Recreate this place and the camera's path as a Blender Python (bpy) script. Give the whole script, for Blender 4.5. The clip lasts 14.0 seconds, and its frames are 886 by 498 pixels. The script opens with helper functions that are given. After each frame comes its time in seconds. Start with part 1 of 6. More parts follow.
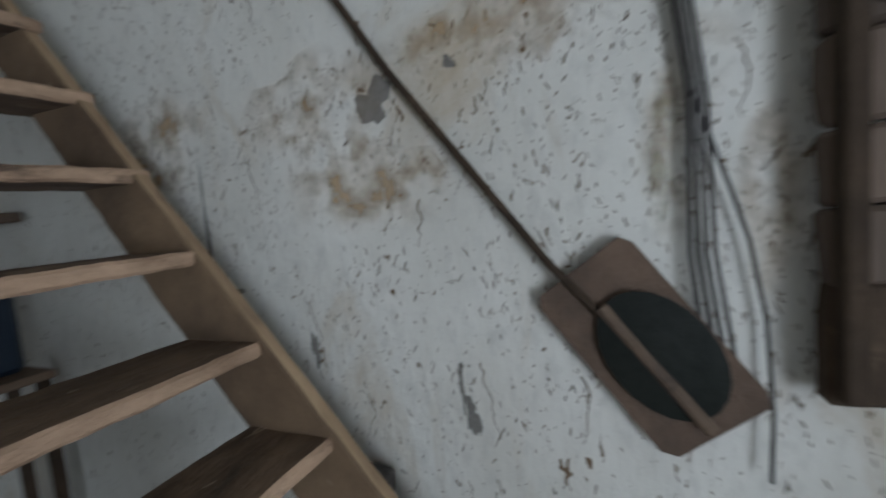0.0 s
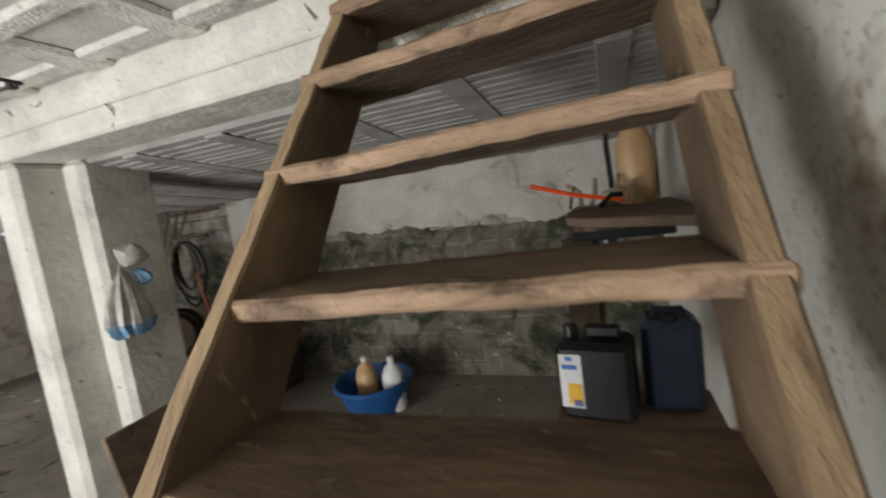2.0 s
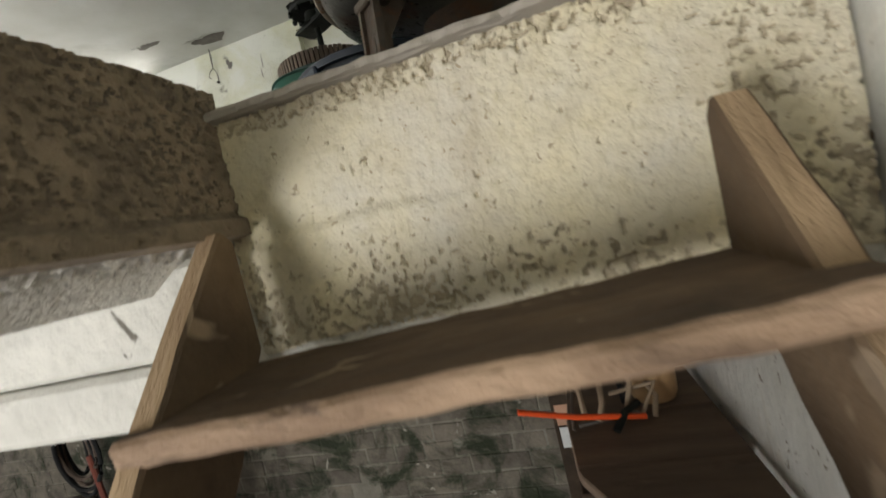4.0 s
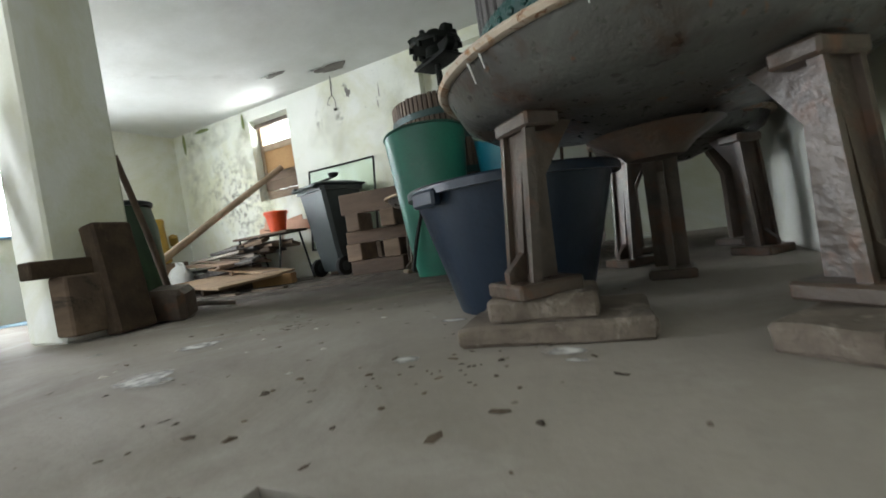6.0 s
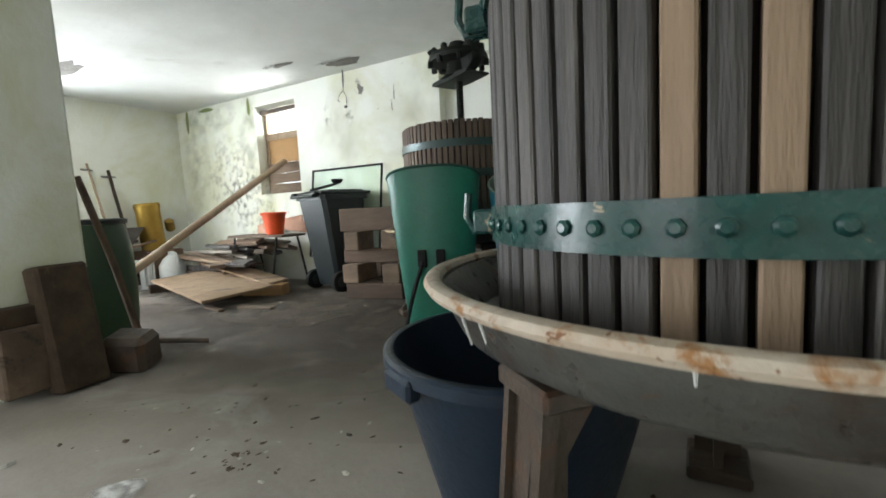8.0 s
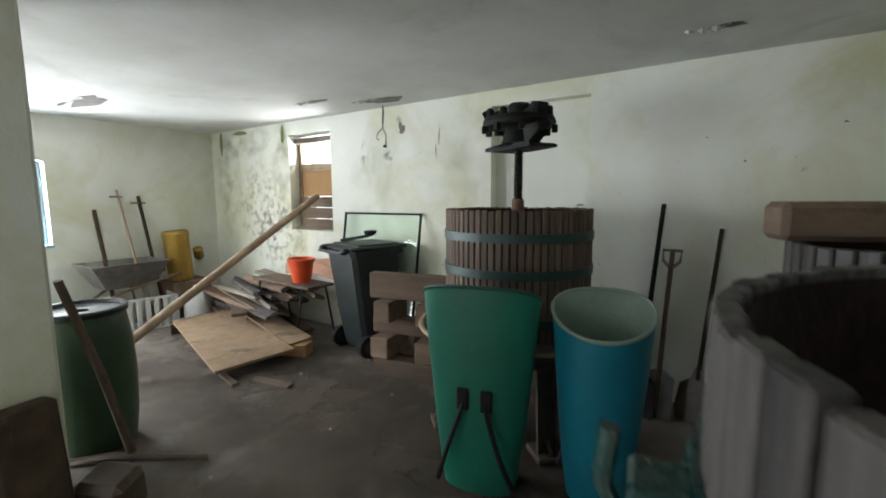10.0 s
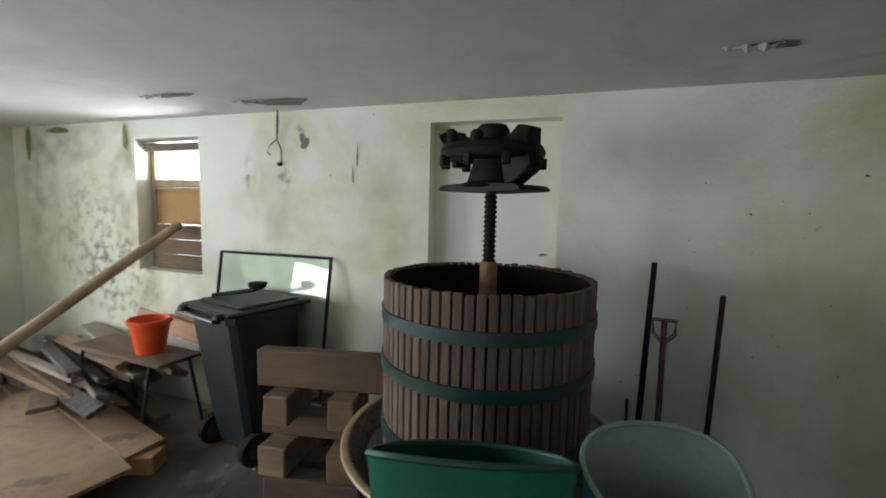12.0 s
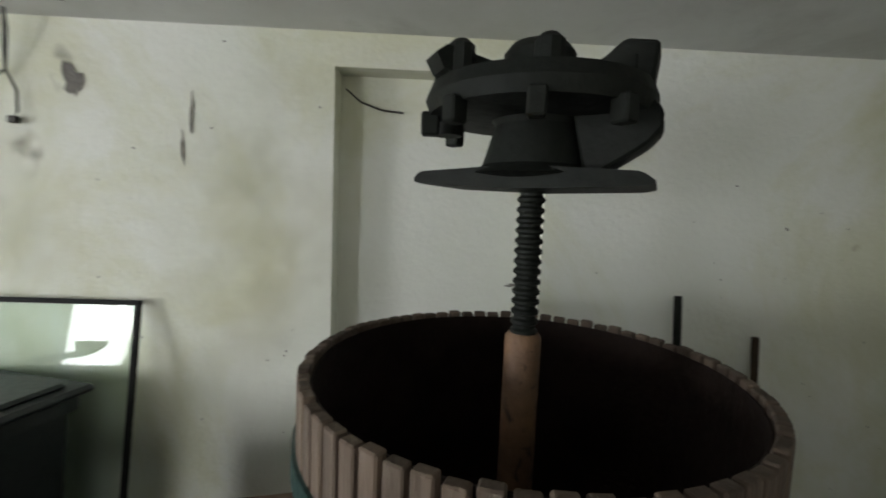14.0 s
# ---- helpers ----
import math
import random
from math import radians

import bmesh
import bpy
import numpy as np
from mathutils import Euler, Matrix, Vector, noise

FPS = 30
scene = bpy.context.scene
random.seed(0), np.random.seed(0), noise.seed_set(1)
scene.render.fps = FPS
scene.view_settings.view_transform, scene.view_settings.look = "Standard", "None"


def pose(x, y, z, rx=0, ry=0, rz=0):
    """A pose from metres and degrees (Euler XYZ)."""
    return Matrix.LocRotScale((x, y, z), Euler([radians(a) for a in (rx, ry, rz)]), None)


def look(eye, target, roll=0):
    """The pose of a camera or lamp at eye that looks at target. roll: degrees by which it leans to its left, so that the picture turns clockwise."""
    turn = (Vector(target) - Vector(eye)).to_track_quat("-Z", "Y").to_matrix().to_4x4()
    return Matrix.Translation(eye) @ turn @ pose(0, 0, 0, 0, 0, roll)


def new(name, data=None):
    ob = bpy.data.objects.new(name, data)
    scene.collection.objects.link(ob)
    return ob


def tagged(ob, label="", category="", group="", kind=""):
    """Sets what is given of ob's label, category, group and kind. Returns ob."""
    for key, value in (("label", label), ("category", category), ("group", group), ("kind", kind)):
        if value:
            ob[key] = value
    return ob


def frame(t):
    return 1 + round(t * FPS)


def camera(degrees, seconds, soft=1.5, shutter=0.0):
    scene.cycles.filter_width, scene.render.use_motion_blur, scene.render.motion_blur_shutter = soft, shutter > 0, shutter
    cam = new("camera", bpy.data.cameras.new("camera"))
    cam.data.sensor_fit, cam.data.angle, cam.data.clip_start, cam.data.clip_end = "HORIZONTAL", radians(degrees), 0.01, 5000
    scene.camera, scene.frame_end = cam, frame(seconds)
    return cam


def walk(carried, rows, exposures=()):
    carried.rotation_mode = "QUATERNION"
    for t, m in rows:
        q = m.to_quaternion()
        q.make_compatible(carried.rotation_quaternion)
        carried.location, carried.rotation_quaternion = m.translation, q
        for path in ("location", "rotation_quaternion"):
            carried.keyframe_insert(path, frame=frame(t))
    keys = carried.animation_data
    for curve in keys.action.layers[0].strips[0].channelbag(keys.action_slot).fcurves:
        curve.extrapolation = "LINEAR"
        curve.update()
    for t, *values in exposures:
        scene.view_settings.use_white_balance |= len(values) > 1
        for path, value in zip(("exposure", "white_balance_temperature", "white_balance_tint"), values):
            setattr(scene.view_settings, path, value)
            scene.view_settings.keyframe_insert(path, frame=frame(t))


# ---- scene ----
LENS = 91.5
cam = camera(LENS, 14.0, soft=1.7, shutter=0.35)
# seconds, place in metres, turn in degrees
PATH = [
    (0, -0.489, -1.923, -1.231, 84.85, 4.80, -69.13),
    (0.5, -0.285, -1.953, -1.188, 79.83, 4.34, -40.32),
    (1, -0.094, -1.762, -1.174, 82.81, -1.17, -12.77),
    (1.5, 0.065, -1.529, -1.022, 80.37, 5.03, 4.48),
    (2, 0.129, -1.326, -0.960, 83.46, 7.84, 20.14),
    (2.5, 0.075, -1.146, -0.755, 86.62, 7.34, 30.26),
    (3, 0.089, -1.032, -0.529, 85.95, 7.64, 23.74),
    (3.5, 0.114, -0.858, -0.430, 84.92, 12.18, 16.18),
    (4, 0.051, -0.675, -0.274, 85.90, 13.76, 13.24),
    (6.5, -0.139, -0.107, 0.407, 88.27, 7.85, 27.68),
    (7, -0.176, 0.019, 0.560, 88.69, 6.39, 24.98),
    (7.5, -0.179, 0.093, 0.690, 86.23, 4.16, 23.23),
    (8, -0.174, 0.165, 0.766, 84.47, 3.02, 28.11),
    (10.5, -0.683, 0.738, 1.525, 82.74, 0.35, 33.38),
    (11, -0.887, 0.825, 1.588, 79.48, -0.86, 28.10),
    (11.5, -1.016, 1.066, 1.587, 82.47, -0.60, 22.82),
    (12, -1.149, 1.332, 1.604, 84.37, -1.33, 19.19),
    (12.5, -1.257, 1.567, 1.596, 84.18, -0.33, 12.68),
    (13, -1.529, 1.811, 1.626, 84.28, -0.91, 9.10),
    (13.5, -1.694, 2.116, 1.618, 85.75, -1.87, 8.93),
    (14, -1.748, 2.247, 1.620, 84.78, -2.40, -1.32),
]
walk(cam, [(row[0], pose(*row[1:])) for row in PATH],
     exposures=[(0.0, -1.55, 5750, 9), (0.5, -1.55, 5700, 8), (1.0, -1.4, 6100, 10), (1.5, -1.08, 6750, 12), (2.0, -0.68, 6850, 12), (2.5, -0.6, 6600, 12), (3.0, -0.7, 6700, 12), (3.5, -0.68, 6850, 12), (4.0, -0.53, 6900, 12), (6.5, 0.02, 6100, 10), (8.0, 0.22, 6200, 10), (10.5, -0.3, 6250, 12), (14.0, -0.55, 6450, 12)])

# levels and outer faces
ZF, ZC = 0.0, 2.23          # upper floor, upper ceiling
CF, CC = -2.42, -0.27       # cellar floor, cellar ceiling
XE, XW, YN, YS = 0.47, -6.21, 3.84, -3.6
XE_UP = 0.42
YSU = -2.55                # south wall of the upper room
YB, XWC = 1.88, -6.8       # cellar back and far walls

# ---- light ----
world = bpy.data.worlds.new("sky")
scene.world = world
world.use_nodes = True
nt = world.node_tree
bgn = nt.nodes["Background"]
sky = nt.nodes.new("ShaderNodeTexSky")
sky.sky_type = "NISHITA"
sky.sun_disc = False
sky.sun_elevation, sky.sun_rotation = radians(45), radians(100)
nt.links.new(sky.outputs[0], bgn.inputs[0])
bgn.inputs[1].default_value = 0.12
sun = new("sun", bpy.data.lights.new("sun", "SUN"))
sun.data.energy, sun.data.angle, sun.data.color = 1.0, radians(12), (1, 0.97, 0.93)
sun.matrix_world = look((0, 0, 0), (-0.75, 0.15, -0.75))


def window_light(name, eye, target, w, h, watts, colour):
    lamp = new(name, bpy.data.lights.new(name, "AREA"))
    lamp.data.shape, lamp.data.size, lamp.data.size_y = "RECTANGLE", w, h
    lamp.data.energy, lamp.data.color = watts, colour
    lamp.matrix_world = look(eye, target)
    return lamp


window_light("daylight_west_window", (XW - 0.22, 1.68, 1.38), (0, 1.9, 1.0), 0.85, 0.95, 150, (0.97, 0.98, 1.0))
window_light("daylight_north_window", (-4.25, YN + 0.30, 1.72), (-4.2, 2.9, 2.35), 0.5, 0.24, 24, (1.0, 1.0, 1.0))
window_light("daylight_upper_door", (-2.0, YSU - 0.05, 1.02), (-1.9, 1.2, 0.1), 1.5, 1.9, 24, (1.0, 0.98, 0.96))
# lamp in a made-up opening out of view, for light from the left
window_light("added_west_light", (XW - 0.05, -1.45, 1.02), (-1.0, 0.3, 0.2), 1.1, 1.85, 165, (0.95, 0.98, 1.0))
window_light("daylight_cellar_door", (-2.3, YS - 0.05, -1.55), (-1.9, -1.2, -0.3), 1.3, 1.4, 250, (0.92, 0.96, 1.0))
window_light("daylight_cellar_window", (XWC - 0.2, 1.10, -0.79), (0, -1.0, -0.45), 0.55, 0.75, 75, (0.97, 0.99, 1.0))

# ---- materials ----


def material(name, c1, c2, scale=6.0, rough=0.8, metal=0.0, bump=0.2, grain=60.0, stain=None, stain_scale=2.0,
             stain_at=0.58, stretch=(1, 1, 1), per_object=0.0, per_island=0.0, speck=None, speck_scale=25.0, speck_at=0.7, soft=0.08, world_co=False, mottle=1.0):
    m = bpy.data.materials.new(name)
    m.use_nodes = True
    t = m.node_tree
    N, L = t.nodes, t.links
    bsdf = N["Principled BSDF"]
    tc = N.new("ShaderNodeTexCoord")
    mp = N.new("ShaderNodeMapping")
    mp.inputs["Scale"].default_value = stretch
    L.new(tc.outputs["Object"], mp.inputs["Vector"])
    co = mp.outputs["Vector"]
    if world_co:
        L.new(N.new("ShaderNodeNewGeometry").outputs["Position"], mp.inputs["Vector"])
    if per_object and not world_co:
        oi = N.new("ShaderNodeObjectInfo")
        sh = N.new("ShaderNodeVectorMath")
        sh.operation = "MULTIPLY_ADD"
        L.new(oi.outputs["Random"], sh.inputs[0])
        sh.inputs[1].default_value = (37, 23, 11)
        L.new(co, sh.inputs[2])
        co = sh.outputs[0]

    def noise_tex(s, detail=6, dist=0.0, rgh=0.6):
        n = N.new("ShaderNodeTexNoise")
        n.inputs["Scale"].default_value = s
        n.inputs["Detail"].default_value = detail
        n.inputs["Roughness"].default_value = rgh
        n.inputs["Distortion"].default_value = dist
        L.new(co, n.inputs["Vector"])
        return n.outputs[0]

    def ramp(src, a, b):
        r = N.new("ShaderNodeMapRange")
        r.inputs[1].default_value, r.inputs[2].default_value = a, b
        r.clamp = True
        L.new(src, r.inputs[0])
        return r.outputs[0]

    def mix(fac, a, b):
        x = N.new("ShaderNodeMix")
        x.data_type = "RGBA"
        if isinstance(fac, float):
            x.inputs[0].default_value = fac
        else:
            L.new(fac, x.inputs[0])
        for sock, v in ((x.inputs[6], a), (x.inputs[7], b)):
            if isinstance(v, tuple):
                sock.default_value = (*v, 1)
            else:
                L.new(v, sock)
        return x.outputs[2]

    col = mix(ramp(noise_tex(scale), 0.35, 0.65), c1, c2)
    fine = noise_tex(grain, 4)
    dark = tuple(v * (1 - 0.28 * mottle) for v in c1)
    col = mix(ramp(fine, 0.52, 0.85), col, dark)
    if stain:
        col = mix(ramp(noise_tex(stain_scale, 8, 0.6, 0.68), stain_at, stain_at + soft), col, stain)
    if speck:
        col = mix(ramp(noise_tex(speck_scale, 3, 1.2, 0.5), speck_at, speck_at + 0.03), col, speck)
    for amount, node, sock in ((per_object, "ShaderNodeObjectInfo", "Random"), (per_island, "ShaderNodeNewGeometry", "Random Per Island")):
        if amount:
            src = N.new(node)
            h = N.new("ShaderNodeHueSaturation")
            r = N.new("ShaderNodeMapRange")
            r.inputs[3].default_value, r.inputs[4].default_value = 1 - amount, 1 + amount
            L.new(src.outputs[sock], r.inputs[0])
            L.new(r.outputs[0], h.inputs["Value"])
            L.new(col, h.inputs["Color"])
            col = h.outputs[0]
    L.new(col, bsdf.inputs["Base Color"])
    bsdf.inputs["Metallic"].default_value = metal
    rr = N.new("ShaderNodeMapRange")
    rr.inputs[3].default_value, rr.inputs[4].default_value = max(0.04, rough - 0.12), min(1, rough + 0.12)
    L.new(fine, rr.inputs[0])
    L.new(rr.outputs[0], bsdf.inputs["Roughness"])
    b = N.new("ShaderNodeBump")
    b.inputs["Strength"].default_value = bump
    b.inputs["Distance"].default_value = 0.01
    add = N.new("ShaderNodeMath")
    add.operation = "ADD"
    L.new(fine, add.inputs[0])
    L.new(noise_tex(grain / 5, 5), add.inputs[1])
    L.new(add.outputs[0], b.inputs["Height"])
    L.new(b.outputs[0], bsdf.inputs["Normal"])
    return m


PLASTER_UP = material("green_white_plaster", (0.75, 0.76, 0.71), (0.67, 0.69, 0.61), 1.3, 0.9, bump=0.25, grain=45, stain=(0.58, 0.58, 0.40), stain_scale=1.1, stain_at=0.47, soft=0.22, speck=(0.47, 0.45, 0.34), speck_scale=3.5, speck_at=0.78, mottle=0.2)
CEIL_UP = material("ceiling_plaster", (0.62, 0.63, 0.60), (0.52, 0.53, 0.49), 1.6, 0.92, bump=0.22, grain=14, stain=(0.38, 0.38, 0.35), stain_scale=0.8, stain_at=0.54, soft=0.18, speck=(0.3, 0.28, 0.25), speck_scale=5, speck_at=0.78, mottle=0.3)
CONCRETE = material("dusty_concrete_floor", (0.38, 0.345, 0.30), (0.27, 0.24, 0.205), 1.3, 0.9, bump=0.15, grain=40, stain=(0.46, 0.435, 0.40), stain_scale=1.3, stain_at=0.52, soft=0.22, mottle=0.6, speck=(0.15, 0.12, 0.095), speck_scale=9, speck_at=0.76)
WHITEWASH = material("stained_whitewash", (0.66, 0.65, 0.60), (0.55, 0.535, 0.48), 2.2, 0.92, bump=0.6, grain=28, stain=(0.43, 0.36, 0.26), stain_scale=2.2, stain_at=0.56, soft=0.16, speck=(0.15, 0.105, 0.065), speck_scale=46, speck_at=0.665, stretch=(1, 1, 0.5))
YELLOW = material("yellowed_plaster", (0.66, 0.58, 0.38), (0.60, 0.56, 0.46), 3.5, 0.92, bump=0.9, grain=40, stain=(0.47, 0.41, 0.30), stain_scale=5, stain_at=0.50, soft=0.25, speck=(0.36, 0.29, 0.20), speck_scale=60, speck_at=0.66)
BROWNWALL = material("soiled_brown_render", (0.27, 0.21, 0.145), (0.17, 0.132, 0.092), 9.0, 0.95, bump=1.0, grain=50, stain=(0.10, 0.078, 0.056), stain_scale=11, stain_at=0.53, soft=0.15)
LIME = material("limewashed_concrete", (0.68, 0.665, 0.60), (0.52, 0.51, 0.46), 4.0, 0.93, bump=0.8, grain=30, stain=(0.34, 0.325, 0.285), stain_scale=4, stain_at=0.57, soft=0.15, speck=(0.16, 0.145, 0.12), speck_scale=11, speck_at=0.70)
INFILL = material("grey_hollow_block", (0.60, 0.59, 0.56), (0.48, 0.47, 0.445), 7.0, 0.95, bump=0.35, grain=110, stain=(0.66, 0.64, 0.60), stain_scale=9, stain_at=0.55, soft=0.15)
CEILLIME = material("limewashed_rib_ceiling", (0.80, 0.78, 0.72), (0.62, 0.60, 0.55), 8.0, 0.95, bump=1.0, grain=70, stain=(0.42, 0.40, 0.36), stain_scale=9, stain_at=0.56, soft=0.12, speck=(0.30, 0.28, 0.25), speck_scale=60, speck_at=0.66)
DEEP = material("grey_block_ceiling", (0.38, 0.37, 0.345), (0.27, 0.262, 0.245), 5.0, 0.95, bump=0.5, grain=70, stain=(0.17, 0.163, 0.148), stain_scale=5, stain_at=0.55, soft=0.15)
STONE = material("mossy_dim_limewashed_block", (0.19, 0.165, 0.13), (0.095, 0.082, 0.064), 6.0, 0.95, bump=1.0, grain=45, stain=(0.022, 0.03, 0.013), stain_scale=2.6, stain_at=0.48, soft=0.12, speck=(0.30, 0.28, 0.235), speck_scale=7, speck_at=0.68, per_object=0.15, world_co=True)
MORTAR = material("mortar", (0.25, 0.235, 0.19), (0.16, 0.145, 0.115), 6, 0.95, bump=0.9, grain=50, stain=(0.035, 0.042, 0.022), stain_scale=2.6, stain_at=0.47, soft=0.1, world_co=True)
FARWALL = material("pinkish_limewashed_masonry", (0.56, 0.52, 0.47), (0.40, 0.35, 0.31), 5, 0.95, bump=1.0, grain=30, stain=(0.24, 0.19, 0.16), stain_scale=4, stain_at=0.53, soft=0.15)
DIRT = material("cellar_earth_floor", (0.24, 0.212, 0.175), (0.155, 0.135, 0.11), 3, 0.96, bump=0.6, grain=60, stain=(0.22, 0.195, 0.165), stain_scale=3)
STAIRWOOD = material("worn_shaded_stringer_side", (0.20, 0.132, 0.074), (0.092, 0.058, 0.033), 13, 0.85, bump=0.9, grain=60, stain=(0.04, 0.027, 0.018), stain_scale=4, stain_at=0.52, soft=0.2, stretch=(1, 0.22, 0.22), per_object=0.12, speck=(0.28, 0.205, 0.135), speck_scale=26, speck_at=0.69)
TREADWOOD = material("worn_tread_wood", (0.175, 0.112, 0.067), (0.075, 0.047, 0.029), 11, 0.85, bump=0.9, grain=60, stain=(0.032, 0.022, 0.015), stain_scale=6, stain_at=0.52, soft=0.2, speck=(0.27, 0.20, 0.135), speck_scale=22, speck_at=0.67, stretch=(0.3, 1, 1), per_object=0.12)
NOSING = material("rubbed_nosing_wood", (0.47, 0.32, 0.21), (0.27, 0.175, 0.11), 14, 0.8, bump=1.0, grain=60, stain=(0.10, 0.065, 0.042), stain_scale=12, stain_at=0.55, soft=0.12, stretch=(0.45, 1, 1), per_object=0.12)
EDGEWOOD = material("tan_stringer_edge", (0.42, 0.295, 0.175), (0.26, 0.172, 0.10), 13, 0.85, bump=0.9, grain=60, stain=(0.09, 0.058, 0.036), stain_scale=6, stain_at=0.53, soft=0.18, stretch=(1, 0.3, 0.3))
CRUMB = material("brown_hollow_render", (0.54, 0.47, 0.335), (0.40, 0.335, 0.24), 40, 0.96, bump=1.0, grain=120)
# near-black that stands for the shade inside the press cages
GAPBLACK = material("cage_shade_black", (0.02, 0.012, 0.010), (0.012, 0.007, 0.006), 9, 0.8, bump=0.4, grain=50)
DIRTYBLOCK = material("dirt_caked_block", (0.20, 0.165, 0.13), (0.115, 0.092, 0.072), 14, 0.95, bump=0.7, grain=60, stain=(0.27, 0.235, 0.195), stain_scale=10, stain_at=0.56)
TIMBER = material("dark_brown_timber", (0.125, 0.082, 0.055), (0.075, 0.05, 0.034), 9, 0.82, bump=0.6, grain=50, stretch=(0.2, 1, 1), per_object=0.2)
SLEEVE = material("rusty_brown_sleeve", (0.21, 0.115, 0.06), (0.12, 0.065, 0.036), 14, 0.6, bump=0.4, grain=50, stain=(0.05, 0.03, 0.02), stain_scale=22, stain_at=0.56)
GREENHOOP = material("plain_green_hoop_paint", (0.010, 0.052, 0.047), (0.014, 0.036, 0.034), 8, 0.4, bump=0.3, grain=50)
GREYWOOD = material("weathered_stave_wood", (0.085, 0.076, 0.070), (0.018, 0.016, 0.015), 20, 0.58, bump=0.8, grain=70, stain=(0.17, 0.155, 0.14), stain_scale=11, stain_at=0.62, stretch=(1, 1, 0.08), per_object=0.5)
TANWOOD = material("new_stave_wood", (0.29, 0.205, 0.135), (0.21, 0.145, 0.095), 14, 0.75, bump=0.5, grain=60, stretch=(1, 1, 0.12), per_object=0.15, stain=(0.11, 0.075, 0.05), stain_scale=9, stain_at=0.6)
BROWNSTAVE = material("brown_stave_wood", (0.14, 0.10, 0.073), (0.08, 0.057, 0.041), 14, 0.78, bump=0.6, grain=60, stretch=(1, 1, 0.12), per_object=0.25)
PLANK = material("old_plank_wood", (0.19, 0.13, 0.085), (0.105, 0.072, 0.05), 8, 0.82, bump=0.5, grain=45, stain=(0.05, 0.036, 0.026), stain_scale=4, stain_at=0.6, stretch=(0.2, 1, 1), per_object=0.3)
DARKWOOD = material("dark_wood", (0.075, 0.052, 0.034), (0.042, 0.03, 0.021), 9, 0.8, bump=0.5, grain=50, per_object=0.25, stain=(0.12, 0.085, 0.058), stain_scale=5, stain_at=0.6)
PALEWOOD = material("pale_pole_wood", (0.36, 0.27, 0.18), (0.26, 0.185, 0.12), 9, 0.75, bump=0.3, grain=60, stretch=(1, 1, 0.2))
WEATHERED = material("sun_greyed_board", (0.30, 0.265, 0.22), (0.19, 0.165, 0.135), 9, 0.88, bump=0.5, grain=50, stain=(0.10, 0.085, 0.07), stain_scale=5, stain_at=0.58, stretch=(0.2, 1, 1), per_object=0.25)
OSB = material("chipboard", (0.30, 0.205, 0.125), (0.23, 0.155, 0.09), 9, 0.85, bump=0.25, grain=80, stain=(0.14, 0.095, 0.06), stain_scale=3)
GREENIRON = material("dark_green_painted_iron", (0.008, 0.065, 0.055), (0.013, 0.042, 0.038), 8, 0.28, 0.0, bump=0.08, grain=50, speck=(0.36, 0.30, 0.20), speck_scale=32, speck_at=0.685)
RIM = material("cream_rusty_enamel", (0.60, 0.53, 0.44), (0.48, 0.38, 0.28), 14, 0.34, bump=0.4, grain=40, stain=(0.34, 0.165, 0.06), stain_scale=17, stain_at=0.51, soft=0.1, speck=(0.20, 0.085, 0.035), speck_scale=42, speck_at=0.63)
PANIRON = material("grey_painted_pan_iron", (0.115, 0.117, 0.105), (0.07, 0.067, 0.06), 5, 0.3, 0.1, bump=0.4, grain=30, stain=(0.06, 0.032, 0.019), stain_scale=5.5, stain_at=0.5, soft=0.15, speck=(0.14, 0.068, 0.034), speck_scale=16, speck_at=0.66)
RUSTIRON = material("rusty_cast_iron", (0.115, 0.088, 0.066), (0.055, 0.041, 0.031), 5, 0.36, 0.1, bump=0.4, grain=30, stain=(0.125, 0.060, 0.032), stain_scale=8, stain_at=0.52, soft=0.15, mottle=0.5)
BLACKIRON = material("oily_black_iron", (0.007, 0.009, 0.007), (0.013, 0.015, 0.012), 8, 0.62, 0.0, bump=0.2, grain=45)
STEEL = material("grey_steel", (0.26, 0.26, 0.25), (0.17, 0.16, 0.15), 9, 0.4, 0.8, bump=0.15, grain=60)
TANPAN = material("ochre_pan_paint", (0.42, 0.32, 0.19), (0.33, 0.23, 0.13), 6, 0.5, bump=0.2, grain=40)
GREENPL = material("green_plastic", (0.010, 0.16, 0.105), (0.012, 0.125, 0.085), 5, 0.42, bump=0.1, grain=70, stain=(0.05, 0.15, 0.115), stain_scale=3)
BLUEPL = material("turquoise_plastic", (0.01, 0.21, 0.30), (0.012, 0.17, 0.26), 5, 0.4, bump=0.08, grain=70)
GREENIN = material("shaded_green_inner", (0.008, 0.085, 0.058), (0.01, 0.065, 0.045), 5, 0.5, bump=0.15, grain=60)
PALEIN = material("pale_green_inner", (0.26, 0.35, 0.29), (0.20, 0.28, 0.23), 5, 0.6, bump=0.15, grain=60)
NAVY = material("navy_plastic", (0.008, 0.018, 0.035), (0.012, 0.024, 0.043), 5, 0.38, bump=0.12, grain=60, stain=(0.035, 0.05, 0.068), stain_scale=4, stain_at=0.62, soft=0.15)
BINPL = material("charcoal_green_plastic", (0.012, 0.018, 0.019), (0.018, 0.025, 0.025), 5, 0.45, bump=0.1, grain=60)
DRUMPL = material("olive_drum_plastic", (0.035, 0.075, 0.035), (0.028, 0.06, 0.03), 5, 0.45, bump=0.1, grain=60)
ORANGEPL = material("orange_plastic", (0.80, 0.085, 0.012), (0.66, 0.07, 0.010), 6, 0.45, bump=0.08, grain=60, stain=(0.5, 0.07, 0.02), stain_scale=5, stain_at=0.62)
